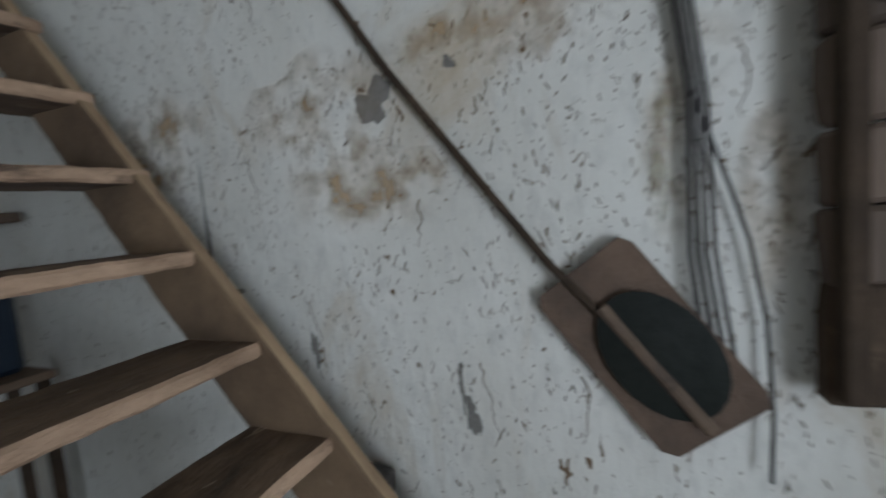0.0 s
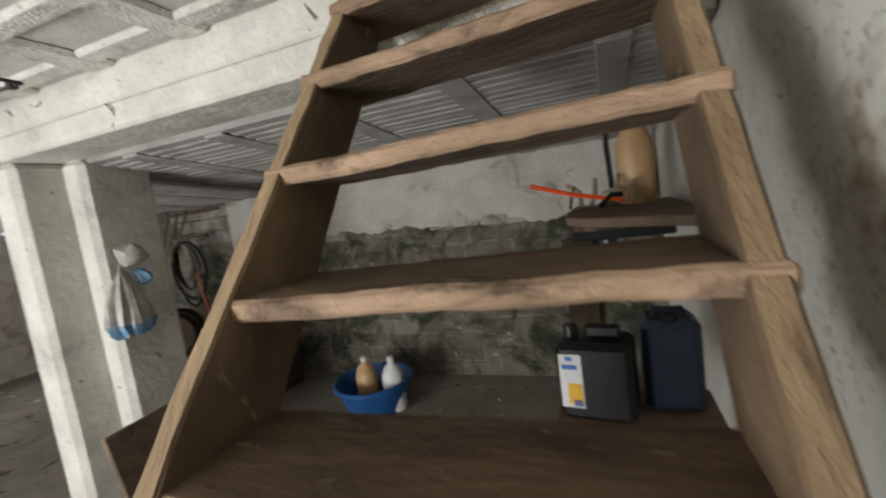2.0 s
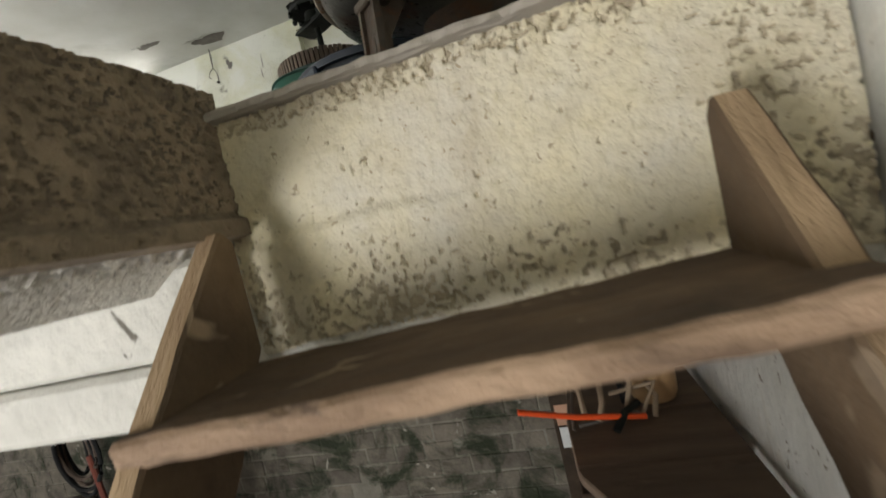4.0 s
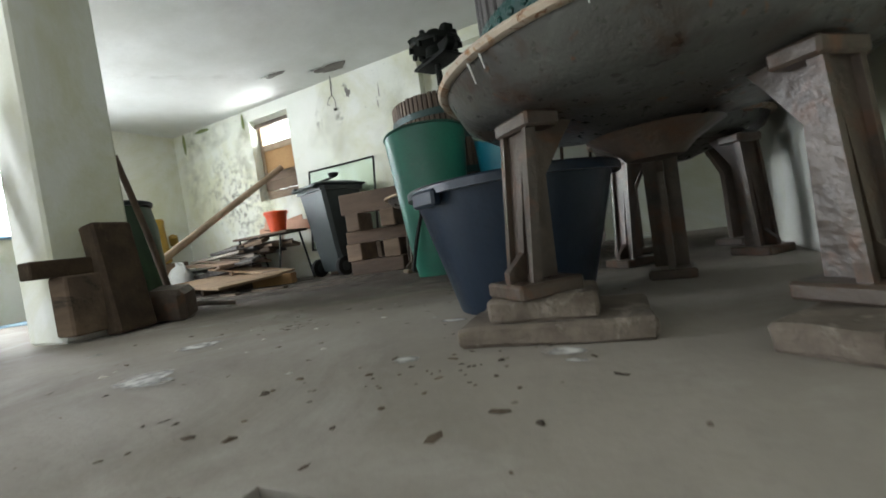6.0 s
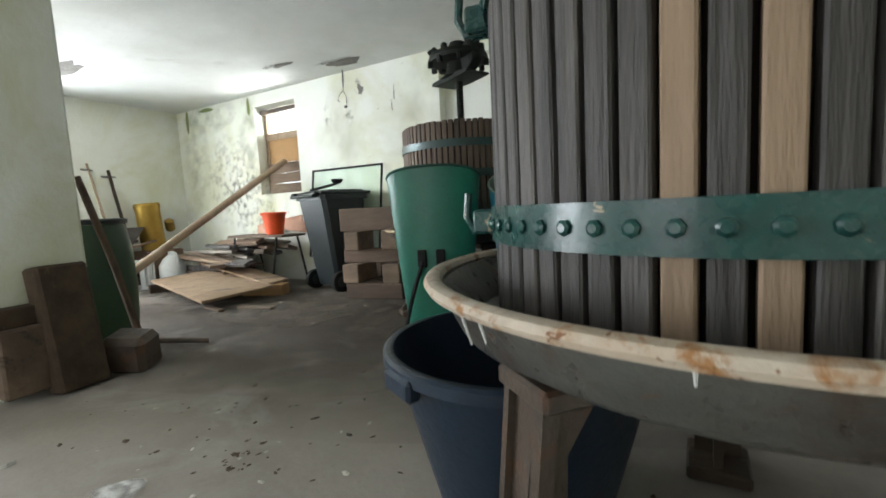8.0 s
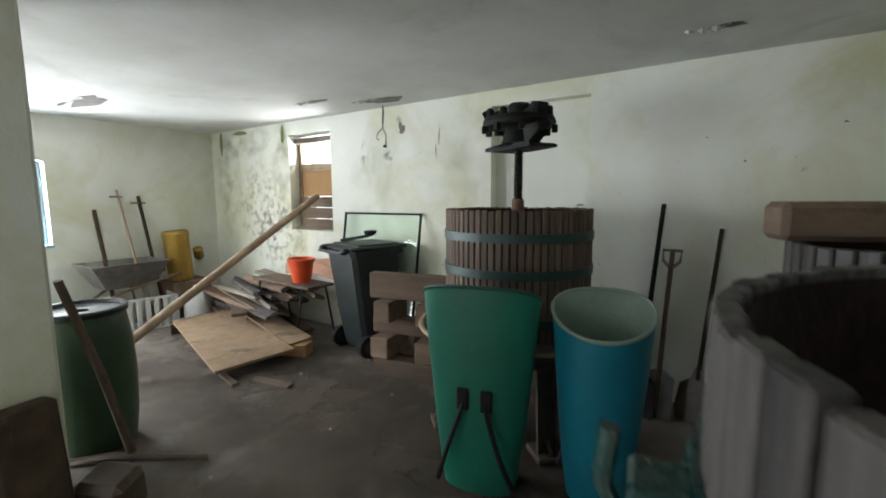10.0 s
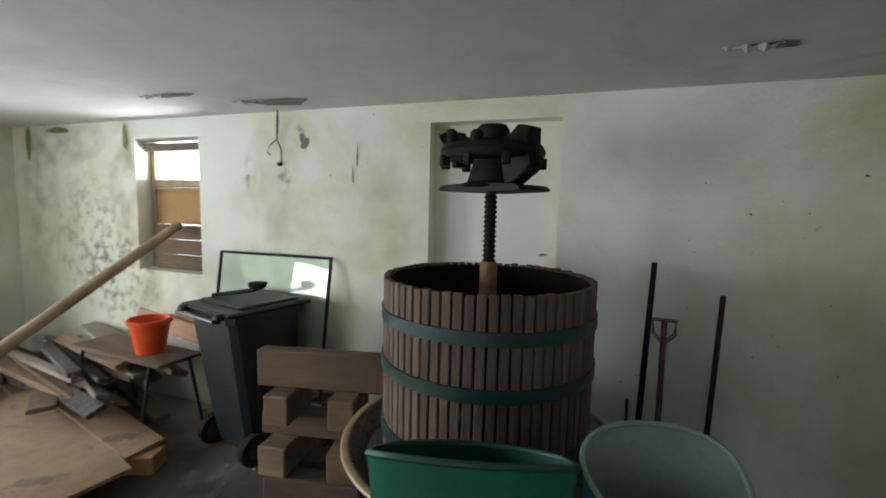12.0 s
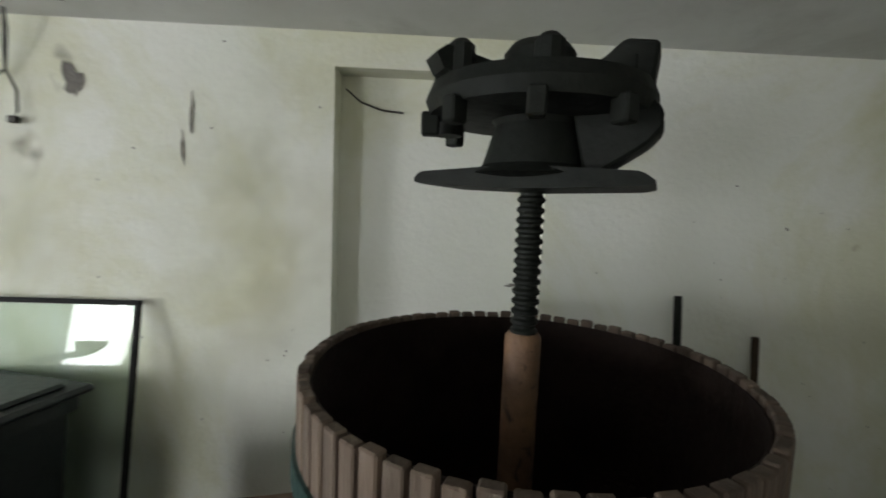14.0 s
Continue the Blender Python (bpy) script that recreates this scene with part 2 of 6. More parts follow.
RUBBER = material("black_rubber", (0.014, 0.014, 0.014), (0.02, 0.02, 0.02), 9, 0.75, bump=0.2, grain=60)
BLACKPL = material("glossy_black_plastic", (0.003, 0.003, 0.004), (0.006, 0.006, 0.008), 6, 0.42, bump=0.04, grain=60)
WHITEPL = material("dusty_white_plastic", (0.66, 0.67, 0.66), (0.56, 0.57, 0.56), 6, 0.5, bump=0.05, grain=60)
BRASS = material("dull_brass", (0.42, 0.27, 0.055), (0.33, 0.21, 0.04), 6, 0.42, 0.7, bump=0.1, grain=50)
CARD = material("brown_cardboard", (0.38, 0.22, 0.095), (0.33, 0.19, 0.08), 4, 0.9, bump=0.1, grain=60)
PINKWOOD = material("pinkish_board", (0.52, 0.30, 0.20), (0.44, 0.25, 0.165), 7, 0.8, bump=0.2, grain=50)
BLUEPAINT = material("pale_blue_paint", (0.35, 0.48, 0.60), (0.28, 0.42, 0.56), 6, 0.6, bump=0.2, grain=50)
RUBBLE = material("plaster_crumbs", (0.62, 0.60, 0.55), (0.48, 0.45, 0.40), 8, 0.95, bump=0.4, grain=60, per_island=0.3)
LITTER = material("dark_litter", (0.07, 0.05, 0.035), (0.11, 0.08, 0.05), 8, 0.95, bump=0.3, grain=60, per_island=0.4)
CABLE = material("dark_cable", (0.02, 0.018, 0.016), (0.035, 0.03, 0.025), 8, 0.6, bump=0.1, grain=60)
MOSS = material("green_mould", (0.20, 0.24, 0.09), (0.14, 0.17, 0.06), 8, 0.95, bump=0.3, grain=50)
TANJUG = material("yellowed_jug_plastic", (0.50, 0.32, 0.16), (0.44, 0.27, 0.13), 4, 0.45, bump=0.05, grain=60)
BLUEBASIN = material("bright_blue_plastic", (0.012, 0.085, 0.26), (0.01, 0.07, 0.21), 5, 0.4, bump=0.05, grain=60)
SACK = material("clear_sack_with_bits", (0.46, 0.45, 0.42), (0.30, 0.28, 0.25), 16, 0.35, bump=0.6, grain=30)
for dull in (BLACKIRON, GAPBLACK, DARKWOOD, RUBBER):
    dull.node_tree.nodes["Principled BSDF"].inputs["Specular IOR Level"].default_value = 0.18
DAYLIGHT = bpy.data.materials.new("bright_sky_haze")
DAYLIGHT.use_nodes = True
_b = DAYLIGHT.node_tree.nodes["Principled BSDF"]
_b.inputs["Base Color"].default_value = (0.8, 0.85, 0.9, 1)
_b.inputs["Emission Color"].default_value = (0.93, 0.97, 1.0, 1)
_b.inputs["Emission Strength"].default_value = 2.2
GLASS = bpy.data.materials.new("dusty_pane_glass")
GLASS.use_nodes = True
_b = GLASS.node_tree.nodes["Principled BSDF"]
_b.inputs["Base Color"].default_value = (0.80, 0.90, 0.84, 1)
_b.inputs["Roughness"].default_value = 0.03
_b.inputs["Transmission Weight"].default_value = 1.0
_b.inputs["IOR"].default_value = 1.45



def filmy(m, lo=0.30, hi=0.62, scale=9.0, reach=0.5, most=1.0):
    """Let a thin deposit fade out towards its rim and break up."""
    t = m.node_tree
    N, L = t.nodes, t.links
    tc, mp, gr = N.new("ShaderNodeTexCoord"), N.new("ShaderNodeMapping"), N.new("ShaderNodeTexGradient")
    mp.inputs["Location"].default_value = (-1, -1, -1)
    mp.inputs["Scale"].default_value = (2, 2, 2)
    gr.gradient_type = "SPHERICAL"
    L.new(tc.outputs["Generated"], mp.inputs["Vector"])
    L.new(mp.outputs["Vector"], gr.inputs["Vector"])
    ns = N.new("ShaderNodeTexNoise")
    ns.inputs["Scale"].default_value = scale
    ns.inputs["Detail"].default_value = 7
    L.new(tc.outputs["Object"], ns.inputs["Vector"])
    a, b, mul = N.new("ShaderNodeMapRange"), N.new("ShaderNodeMapRange"), N.new("ShaderNodeMath")
    a.inputs[1].default_value, a.inputs[2].default_value = 0.0, reach
    b.inputs[1].default_value, b.inputs[2].default_value = lo, hi
    b.inputs[4].default_value = most
    mul.operation = "MULTIPLY"
    L.new(gr.outputs[1], a.inputs[0])
    L.new(ns.outputs[0], b.inputs[0])
    L.new(a.outputs[0], mul.inputs[0])
    L.new(b.outputs[0], mul.inputs[1])
    L.new(mul.outputs[0], N["Principled BSDF"].inputs["Alpha"])
    return m


# ---- mesh tools ----


def put(bm, m):
    """Move what was just made by m and mark it done."""
    vs = [v for v in bm.verts if not v.tag]
    bmesh.ops.transform(bm, matrix=m, verts=vs)
    for v in vs:
        v.tag = True


def box(bm, sx, sy, sz, m=None, bevel=0.0):
    g = bmesh.ops.create_cube(bm, size=1)
    bmesh.ops.scale(bm, vec=(sx, sy, sz), verts=g["verts"])
    bmesh.ops.transform(bm, matrix=m or Matrix(), verts=g["verts"])
    if bevel:
        es = list({e for v in g["verts"] for e in v.link_edges})
        bmesh.ops.bevel(bm, geom=es, offset=bevel, segments=1, affect="EDGES")
    for v in bm.verts:
        v.tag = True


def span(bm, a, b, bevel=0.0):
    """A box from corner a to corner b."""
    c = [(p + q) / 2 for p, q in zip(a, b)]
    box(bm, *[abs(q - p) for p, q in zip(a, b)], m=Matrix.Translation(c), bevel=bevel)


def lathe(bm, profile, segs=32, m=None, closed=False, squash=1.0):
    """Turn (radius, height) pairs about z."""
    rings = []
    for r, z in profile:
        rings.append([bm.verts.new((r * math.cos(2 * math.pi * k / segs), squash * r * math.sin(2 * math.pi * k / segs), z)) for k in range(segs)])
    pairs = list(zip(rings, rings[1:]))
    if closed:
        pairs.append((rings[-1], rings[0]))
    for p, q in pairs:
        for k in range(segs):
            bm.faces.new((p[k], p[(k + 1) % segs], q[(k + 1) % segs], q[k]))
    if not closed:
        if profile[0][0] > 1e-5:
            bm.faces.new(rings[0][::-1])
        if profile[-1][0] > 1e-5:
            bm.faces.new(rings[-1])
    put(bm, m or Matrix())


def tube(bm, pts, r, segs=8, r2=None):
    """A round bar along points, from radius r to r2."""
    pts = [Vector(p) for p in pts]
    rings = []
    for i, p in enumerate(pts):
        d = (pts[min(i + 1, len(pts) - 1)] - pts[max(i - 1, 0)]).normalized()
        side = d.cross(Vector((0, 0, 1)) if abs(d.z) < 0.9 else Vector((1, 0, 0))).normalized()
        up = side.cross(d)
        rad = r if r2 is None else r + (r2 - r) * i / (len(pts) - 1)
        rings.append([bm.verts.new(p + rad * (math.cos(2 * math.pi * k / segs) * side + math.sin(2 * math.pi * k / segs) * up)) for k in range(segs)])
    for p, q in zip(rings, rings[1:]):
        for k in range(segs):
            bm.faces.new((p[k], p[(k + 1) % segs], q[(k + 1) % segs], q[k]))
    bm.faces.new(rings[0][::-1])
    bm.faces.new(rings[-1])
    for v in bm.verts:
        v.tag = True


def prism(bm, outline, depth, m=None, bevel=0.0):
    """A flat outline in x and z, given a thickness along y."""
    a = [bm.verts.new((x, -depth / 2, z)) for x, z in outline]
    b = [bm.verts.new((x, depth / 2, z)) for x, z in outline]
    n = len(a)
    bm.faces.new(a)
    bm.faces.new(b[::-1])
    for k in range(n):
        bm.faces.new((a[k], b[k], b[(k + 1) % n], a[(k + 1) % n]))
    put(bm, m or Matrix())


def aim(a, b):
    """A pose at a whose z axis points to b."""
    return Matrix.Translation(a) @ (Vector(b) - Vector(a)).to_track_quat("Z", "Y").to_matrix().to_4x4()


def finish(name, bm, mat, smooth=35.0):
    bmesh.ops.recalc_face_normals(bm, faces=bm.faces[:])
    if smooth:
        lim = radians(smooth)
        for f in bm.faces:
            f.smooth = True
        for e in bm.edges:
            if len(e.link_faces) == 2 and e.calc_face_angle(0) > lim:
                e.smooth = False
    me = bpy.data.meshes.new(name)
    bm.to_mesh(me)
    bm.free()
    for one in (mat if isinstance(mat, (list, tuple)) else [mat]):
        me.materials.append(one)
    return me


def part(name, bm, mat, parent=None, label="", smooth=35.0):
    ob = new(name, finish(name, bm, mat, smooth))
    ob.parent = parent
    return tagged(ob, label) if label else ob


def thing(name, label, category, m=None, group="", kind=""):
    ob = new(name)
    ob.matrix_world = m or Matrix()
    ob.empty_display_size = 0.1
    return tagged(ob, label, category, group, kind)


def solid(name, mat, label, category, boxes, bevel=0.0, kind="structure"):
    bm = bmesh.new()
    for a, b in boxes:
        span(bm, a, b, bevel)
    return tagged(part(name, bm, mat), label, category, "", kind)


def rough_up(ob, cuts, amount, scale):
    """Uneven surface for rough masonry."""
    bm = bmesh.new()
    bm.from_mesh(ob.data)
    bmesh.ops.subdivide_edges(bm, edges=bm.edges[:], cuts=cuts, use_grid_fill=True)
    for v in bm.verts:
        n = noise.noise_vector(v.co * scale) + 0.5 * noise.noise_vector(v.co * scale * 2.7)
        v.co += amount * n
    bm.to_mesh(ob.data)
    bm.free()
    return ob


# ---- structure: upper room ----
T = 0.35
HX0, HX1, HY0, HY1 = -0.47, XE, -2.35, 0.0      # stair hole
solid("floor", CONCRETE, "dusty brown concrete floor of the press room", "floor", [
    ((XW - T, HY1 + 0.12, -0.22), (XE + 0.01, YN + T, 0)),
    ((XW - T, YS - T, -0.22), (HX0 - 0.10, HY1 + 0.12, 0)),
    ((HX0 - 0.10, YS - T, -0.22), (XE, HY0, 0))])
solid("ceiling", CEIL_UP, "stained white plaster ceiling", "ceiling", [((XW - T, YS - T, ZC), (XE + T, YN + T, ZC + 0.25))])
NX0, NX1, NZ0, NZ1 = -2.115, -1.338, 0.0, 2.11      # blind niche
WX0, WX1, WZ0, WZ1 = -4.65, -3.975, 1.035, 2.085     # window
solid("wall_north", PLASTER_UP, "white plaster wall tinged with green mould", "wall", [
    ((XW - T, YN, 0), (WX0, YN + T, ZC)), ((WX0, YN, 0), (WX1, YN + T, WZ0)), ((WX0, YN, WZ1), (WX1, YN + T, ZC)),
    ((WX1, YN, 0), (NX0, YN + T, ZC)), ((NX0, YN + 0.11, NZ0), (NX1, YN + T, NZ1)), ((NX0, YN, NZ1), (NX1, YN + T, ZC)),
    ((NX1, YN, 0), (XE + T, YN + T, ZC))])
VY0, VY1, VZ0, VZ1 = 1.22, 2.13, 0.90, 1.86       # west window
# the southern gap is added out of view, to let a lamp in
solid("wall_west", PLASTER_UP, "white plaster wall with a window", "wall", [
    ((XW - T, YS, 0), (XW, -2.05, ZC)), ((XW - T, -0.85, 0), (XW, VY0, ZC)), ((XW - T, -2.05, 2.0), (XW, -0.85, ZC)), ((XW - T, VY1, 0), (XW, YN, ZC)), ((XW - T, VY0, 0), (XW, VY1, VZ0)), ((XW - T, VY0, VZ1), (XW, VY1, ZC))])
solid("wall_east", PLASTER_UP, "white plaster wall beside the presses", "wall", [((XE_UP, 0.14, 0), (XE_UP + T, YN, ZC)), ((XE, YS, 0), (XE + T, 0.14, ZC))])
solid("wall_south", PLASTER_UP, "white plaster wall with a doorway", "wall", [
    ((XW, YSU - T, 0), (-2.8, YSU, ZC)), ((-1.2, YSU - T, 0), (XE, YSU, ZC)), ((-2.8, YSU - T, 2.0), (-1.2, YSU, ZC))])
solid("pillar", PLASTER_UP, "square white plastered pillar", "pillar", [((-3.19, 0.84, 0), (-2.81, 1.23, ZC))], bevel=0.015)

# ---- structure: cellar ----
solid("cellar_floor", DIRT, "dark earthen cellar floor", "floor", [((XWC - T, YS - T, CF - 0.2), (XE + T, YB + T, CF))])
solid("wall_cellar_east", WHITEWASH, "whitewashed cellar wall specked with dirt", "wall", [((XE, YS, CF), (XE + T, -0.42, 0)), ((XE + 0.012, -0.42, CF), (XE + T, YB, 0))])
solid("wall_cellar_south", LIME, "limewashed cellar wall with a doorway", "wall", [
    ((XWC, YS - T, CF), (-3.0, YS, -0.2)), ((-1.6, YS - T, CF), (XE, YS, -0.2)), ((-3.0, YS - T, -0.36), (-1.6, YS, -0.2))])
CWY0, CWY1, CWZ0, CWZ1 = 0.83, 1.39, -1.19, -0.34
solid("wall_cellar_west", FARWALL, "rough limewashed cellar wall with a small window", "wall", [
    ((XWC - T, YS, CF), (XWC, CWY0, -0.30)), ((XWC - T, CWY1, CF), (XWC, YB, -0.30)), ((XWC - T, CWY0, CF), (XWC, CWY1, CWZ0)), ((XWC - T, CWY0, CWZ1), (XWC, CWY1, -0.30))])
solid("wall_cellar_north", MORTAR, "mortar bed of the cellar block wall", "wall", [((XWC - T, YB + 0.03, CF), (XE + T, YB + T, -0.30))])
solid("beam", LIME, "limewashed concrete beam", "beam", [((XWC, -0.10, -0.40), (HX0 - 0.02, 0.16, -0.24)), ((XWC, -0.115, -0.51), (HX0 - 0.02, 0.16, -0.402)), ((HX0 - 0.02, 0.03, -0.53), (XE, 0.16, -0.49))], bevel=0.012)
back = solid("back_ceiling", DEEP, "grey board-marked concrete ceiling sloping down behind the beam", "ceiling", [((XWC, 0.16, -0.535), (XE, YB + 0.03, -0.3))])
FALL = 0.0925                 # how steeply it falls towards the block wall
for v in back.data.vertices:
    if v.co.z < -0.4:
        v.co.z -= FALL * (v.co.y - 0.16)
bm = bmesh.new()
for k in range(24):
    y = 0.22 + 0.07 * k
    span(bm, (XWC, y, -0.542), (XE - 0.01, y + 0.034 + 0.012 * (k % 3), -0.525), 0.003)
for k in range(13):
    x = 0.20 - 0.55 * k
    span(bm, (x - 0.055, 0.17, -0.549), (x + 0.055, YB + 0.02, -0.524), 0.004)
for v in bm.verts:
    v.co.z -= FALL * (v.co.y - 0.16)
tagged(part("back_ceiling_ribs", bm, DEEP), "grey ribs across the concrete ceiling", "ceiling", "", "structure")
solid("column", LIME, "limewashed concrete column", "column", [((-2.64, -0.09, CF), (-2.445, 0.45, -0.51)), ((-2.445, 0.11, CF), (-2.285, 0.48, -0.51))], bevel=0.03)


def worn_face(name, mats, label, category, corner, u, v, n, width, height, step, relief, back):
    """A masonry face of fine relief: relief(p, q) gives its depth and material."""
    corner, u, v, n = Vector(corner), Vector(u), Vector(v), Vector(n)
    nu, nv = int(width / step), int(height / step)
    vs, fs, ms = [], [], []
    for j in range(nv + 1):
        for i in range(nu + 1):
            p, q = width * i / nu, height * j / nv
            edge = i in (0, nu) or j in (0, nv)
            vs.append(corner + u * p + v * q + n * (-back if edge else relief(p, q)[0]))
    for j in range(nv):
        for i in range(nu):
            a = j * (nu + 1) + i
            fs.append((a, a + 1, a + nu + 2, a + nu + 1))
            ms.append(relief(width * (i + 0.5) / nu, height * (j + 0.5) / nv)[1])
    me = bpy.data.meshes.new(name)
    me.from_pydata(vs, [], fs)
    for one in mats:
        me.materials.append(one)
    me.polygons.foreach_set("material_index", ms)
    return tagged(new(name, me), label, category, "", "structure")


def smoothstep(a, b, t):
    t = min(1.0, max(0.0, (t - a) / (b - a)))
    return t * t * (3 - 2 * t)


def pits(p, q, seed, dense):
    """Depth of crumbled hollows, 0 to 1; dense is how much of the face has gone."""
    w = noise.noise(Vector((p * 62, q * 62, seed))) + 0.8 * noise.noise(Vector((p * 120, q * 120, seed + 5))) + 0.5 * noise.noise(Vector((p * 9, q * 9, seed + 9)))
    return smoothstep(0.0, 0.5, w - 0.8 + 0.95 * dense)


def front_relief(p, q):
    h = 0.473 - q                                  # below the floor edge
    lump = noise.noise(Vector((p * 7, q * 7, 2.2)))
    coat_edge = 0.225 + 0.02 * lump + 0.012 * math.sin(p * 17)
    coat = smoothstep(coat_edge - 0.012, coat_edge + 0.012, h) * smoothstep(0.62, 0.30, p)
    dense = 0.75 * smoothstep(0.24, 0.40, h + 0.05 * lump) + 0.9 * smoothstep(0.065, 0.03, h + 0.01 * lump) + 0.6 * smoothstep(0.76, 0.88, p + 0.05 * lump) + 0.3 * smoothstep(0.09, 0.02, p) + 0.10 + 0.15 * coat
    low = smoothstep(0.415, 0.43, h + 0.02 * lump)
    hole = pits(p, q, 1.0, min(dense, 1.0))
    d = 0.005 * lump + 0.011 * coat - 0.006 * hole - 0.008 * low
    d += 0.010 * max(0.0, noise.noise(Vector((p * 60, q * 60, 8)))) * smoothstep(0.07, 0.04, h)
    # hollows past half depth take the browner material
    return d, 1 if hole > 0.5 and h < 0.42 else (2 if low > 0.5 else 0)


def side_relief(p, q):
    h = 0.215 - q
    lump = noise.noise(Vector((p * 6, q * 6, 4.4)))
    seam = math.exp(-((h - 0.165 - 0.012 * lump - 0.01 * math.sin(p * 5)) / 0.008) ** 2)
    hole = pits(p, q, 3.0, 0.95 - 0.5 * smoothstep(0.15, 0.18, h))
    # deep hollows and the seam take the darker material
    return 0.008 * lump - 0.006 * hole - 0.010 * seam + 0.012 * smoothstep(0.16, 0.18, h), 1 if hole > 0.6 or seam > 0.5 else 0


def soffit_relief(p, q):
    hole = pits(p, q, 7.0, 0.8 * smoothstep(0.09, 0.03, q) + 0.25)
    return 0.005 * noise.noise(Vector((p * 8, q * 8, 3.3))) - 0.006 * hole, 1 if hole > 0.6 else 0


def lip_relief(p, q):
    lump = noise.noise(Vector((p * 9, q * 9, 6.6)))
    return 0.006 * lump + 0.010 * noise.noise(Vector((p * 40, q * 40, 1.1))), 0


PITDARK = material("dark_brown_hollow", (0.19, 0.148, 0.103), (0.12, 0.094, 0.065), 30, 0.96, bump=0.9, grain=90)
solid("stairwell_core_north", BROWNWALL, "masonry behind the stairwell plaster", "wall", [((HX0 - 0.02, 0.025, -0.485), (XE, 0.14, -0.012))])
worn_face("stairwell_wall_north", [YELLOW, CRUMB, LIME], "yellowed crumbling plaster face of the stairwell", "wall", (HX0 - 0.03, 0.0, -0.485), (1, 0, 0), (0, 0, 1), (0, -1, 0), XE - HX0 + 0.03, 0.473, 0.0034, front_relief, 0.03)
solid("stairwell_core_west", BROWNWALL, "floor slab masonry beside the stairwell", "wall", [((HX0 - 0.12, HY0, -0.2), (HX0 - 0.025, 0.03, 0.04))])
worn_face("stairwell_wall_west", [BROWNWALL, PITDARK], "soiled brown pitted face of the floor slab", "wall", (HX0, 0.02, -0.225), (0, -1, 0), (0, 0, 1), (1, 0, 0), 0.02 - HY0, 0.27, 0.0045, side_relief, 0.03)
worn_face("floor_lip", [CONCRETE], "crumbled concrete edge of the floor", "floor edge", (HX0 - 0.01, -0.022, -0.022), (1, 0, 0), (0, 0, 1), (0, -1, 0), XE - HX0 + 0.01, 0.022, 0.0055, lip_relief, 0.03)
worn_face("slab_soffit", [CEILLIME, INFILL], "pebbled limewashed underside beside the stairwell", "ceiling", (HX0 - 0.004, 0.0, -0.212), (0, -1, 0), (-0.86, 0, -0.51), (0.51, 0, -0.86), -HY0, 0.15, 0.006, soffit_relief, 0.02)
lip = solid("floor_edge", CONCRETE, "worn concrete edge over the stairwell", "floor edge", [((HX0 - 0.01, -0.018, -0.02), (XE, 0.15, -0.001))], bevel=0.005)
rough_up(lip, 30, 0.006, 22)
bm = bmesh.new()
for k in range(13):
    y = -0.20 - 0.27 * k
    if y > YS:
        span(bm, (XWC, y - 0.045, CC - 0.011), (HX0 - 0.12, y + 0.045, CC + 0.02), 0.013)
for k in range(11):
    x = -0.66 - 0.49 * k
    span(bm, (x - 0.07, YS, CC - 0.012), (x + 0.07, -0.10, CC + 0.021), 0.015)
solid("cellar_ceiling_infill", INFILL, "grey hollow block infill of the cellar ceiling", "ceiling", [((XWC, YS, CC + 0.010), (HX0 - 0.12, -0.10, CC + 0.05))])
tagged(part("cellar_ceiling", bm, CEILLIME), "limewashed ribbed concrete cellar ceiling", "ceiling", "", "structure")


# ---- the stair ----
RISE, GOING = 0.2135, 0.169
STZ, STY = -0.42, -0.31         # nosing of the top tread
SX0, SX1 = -0.474, 0.297


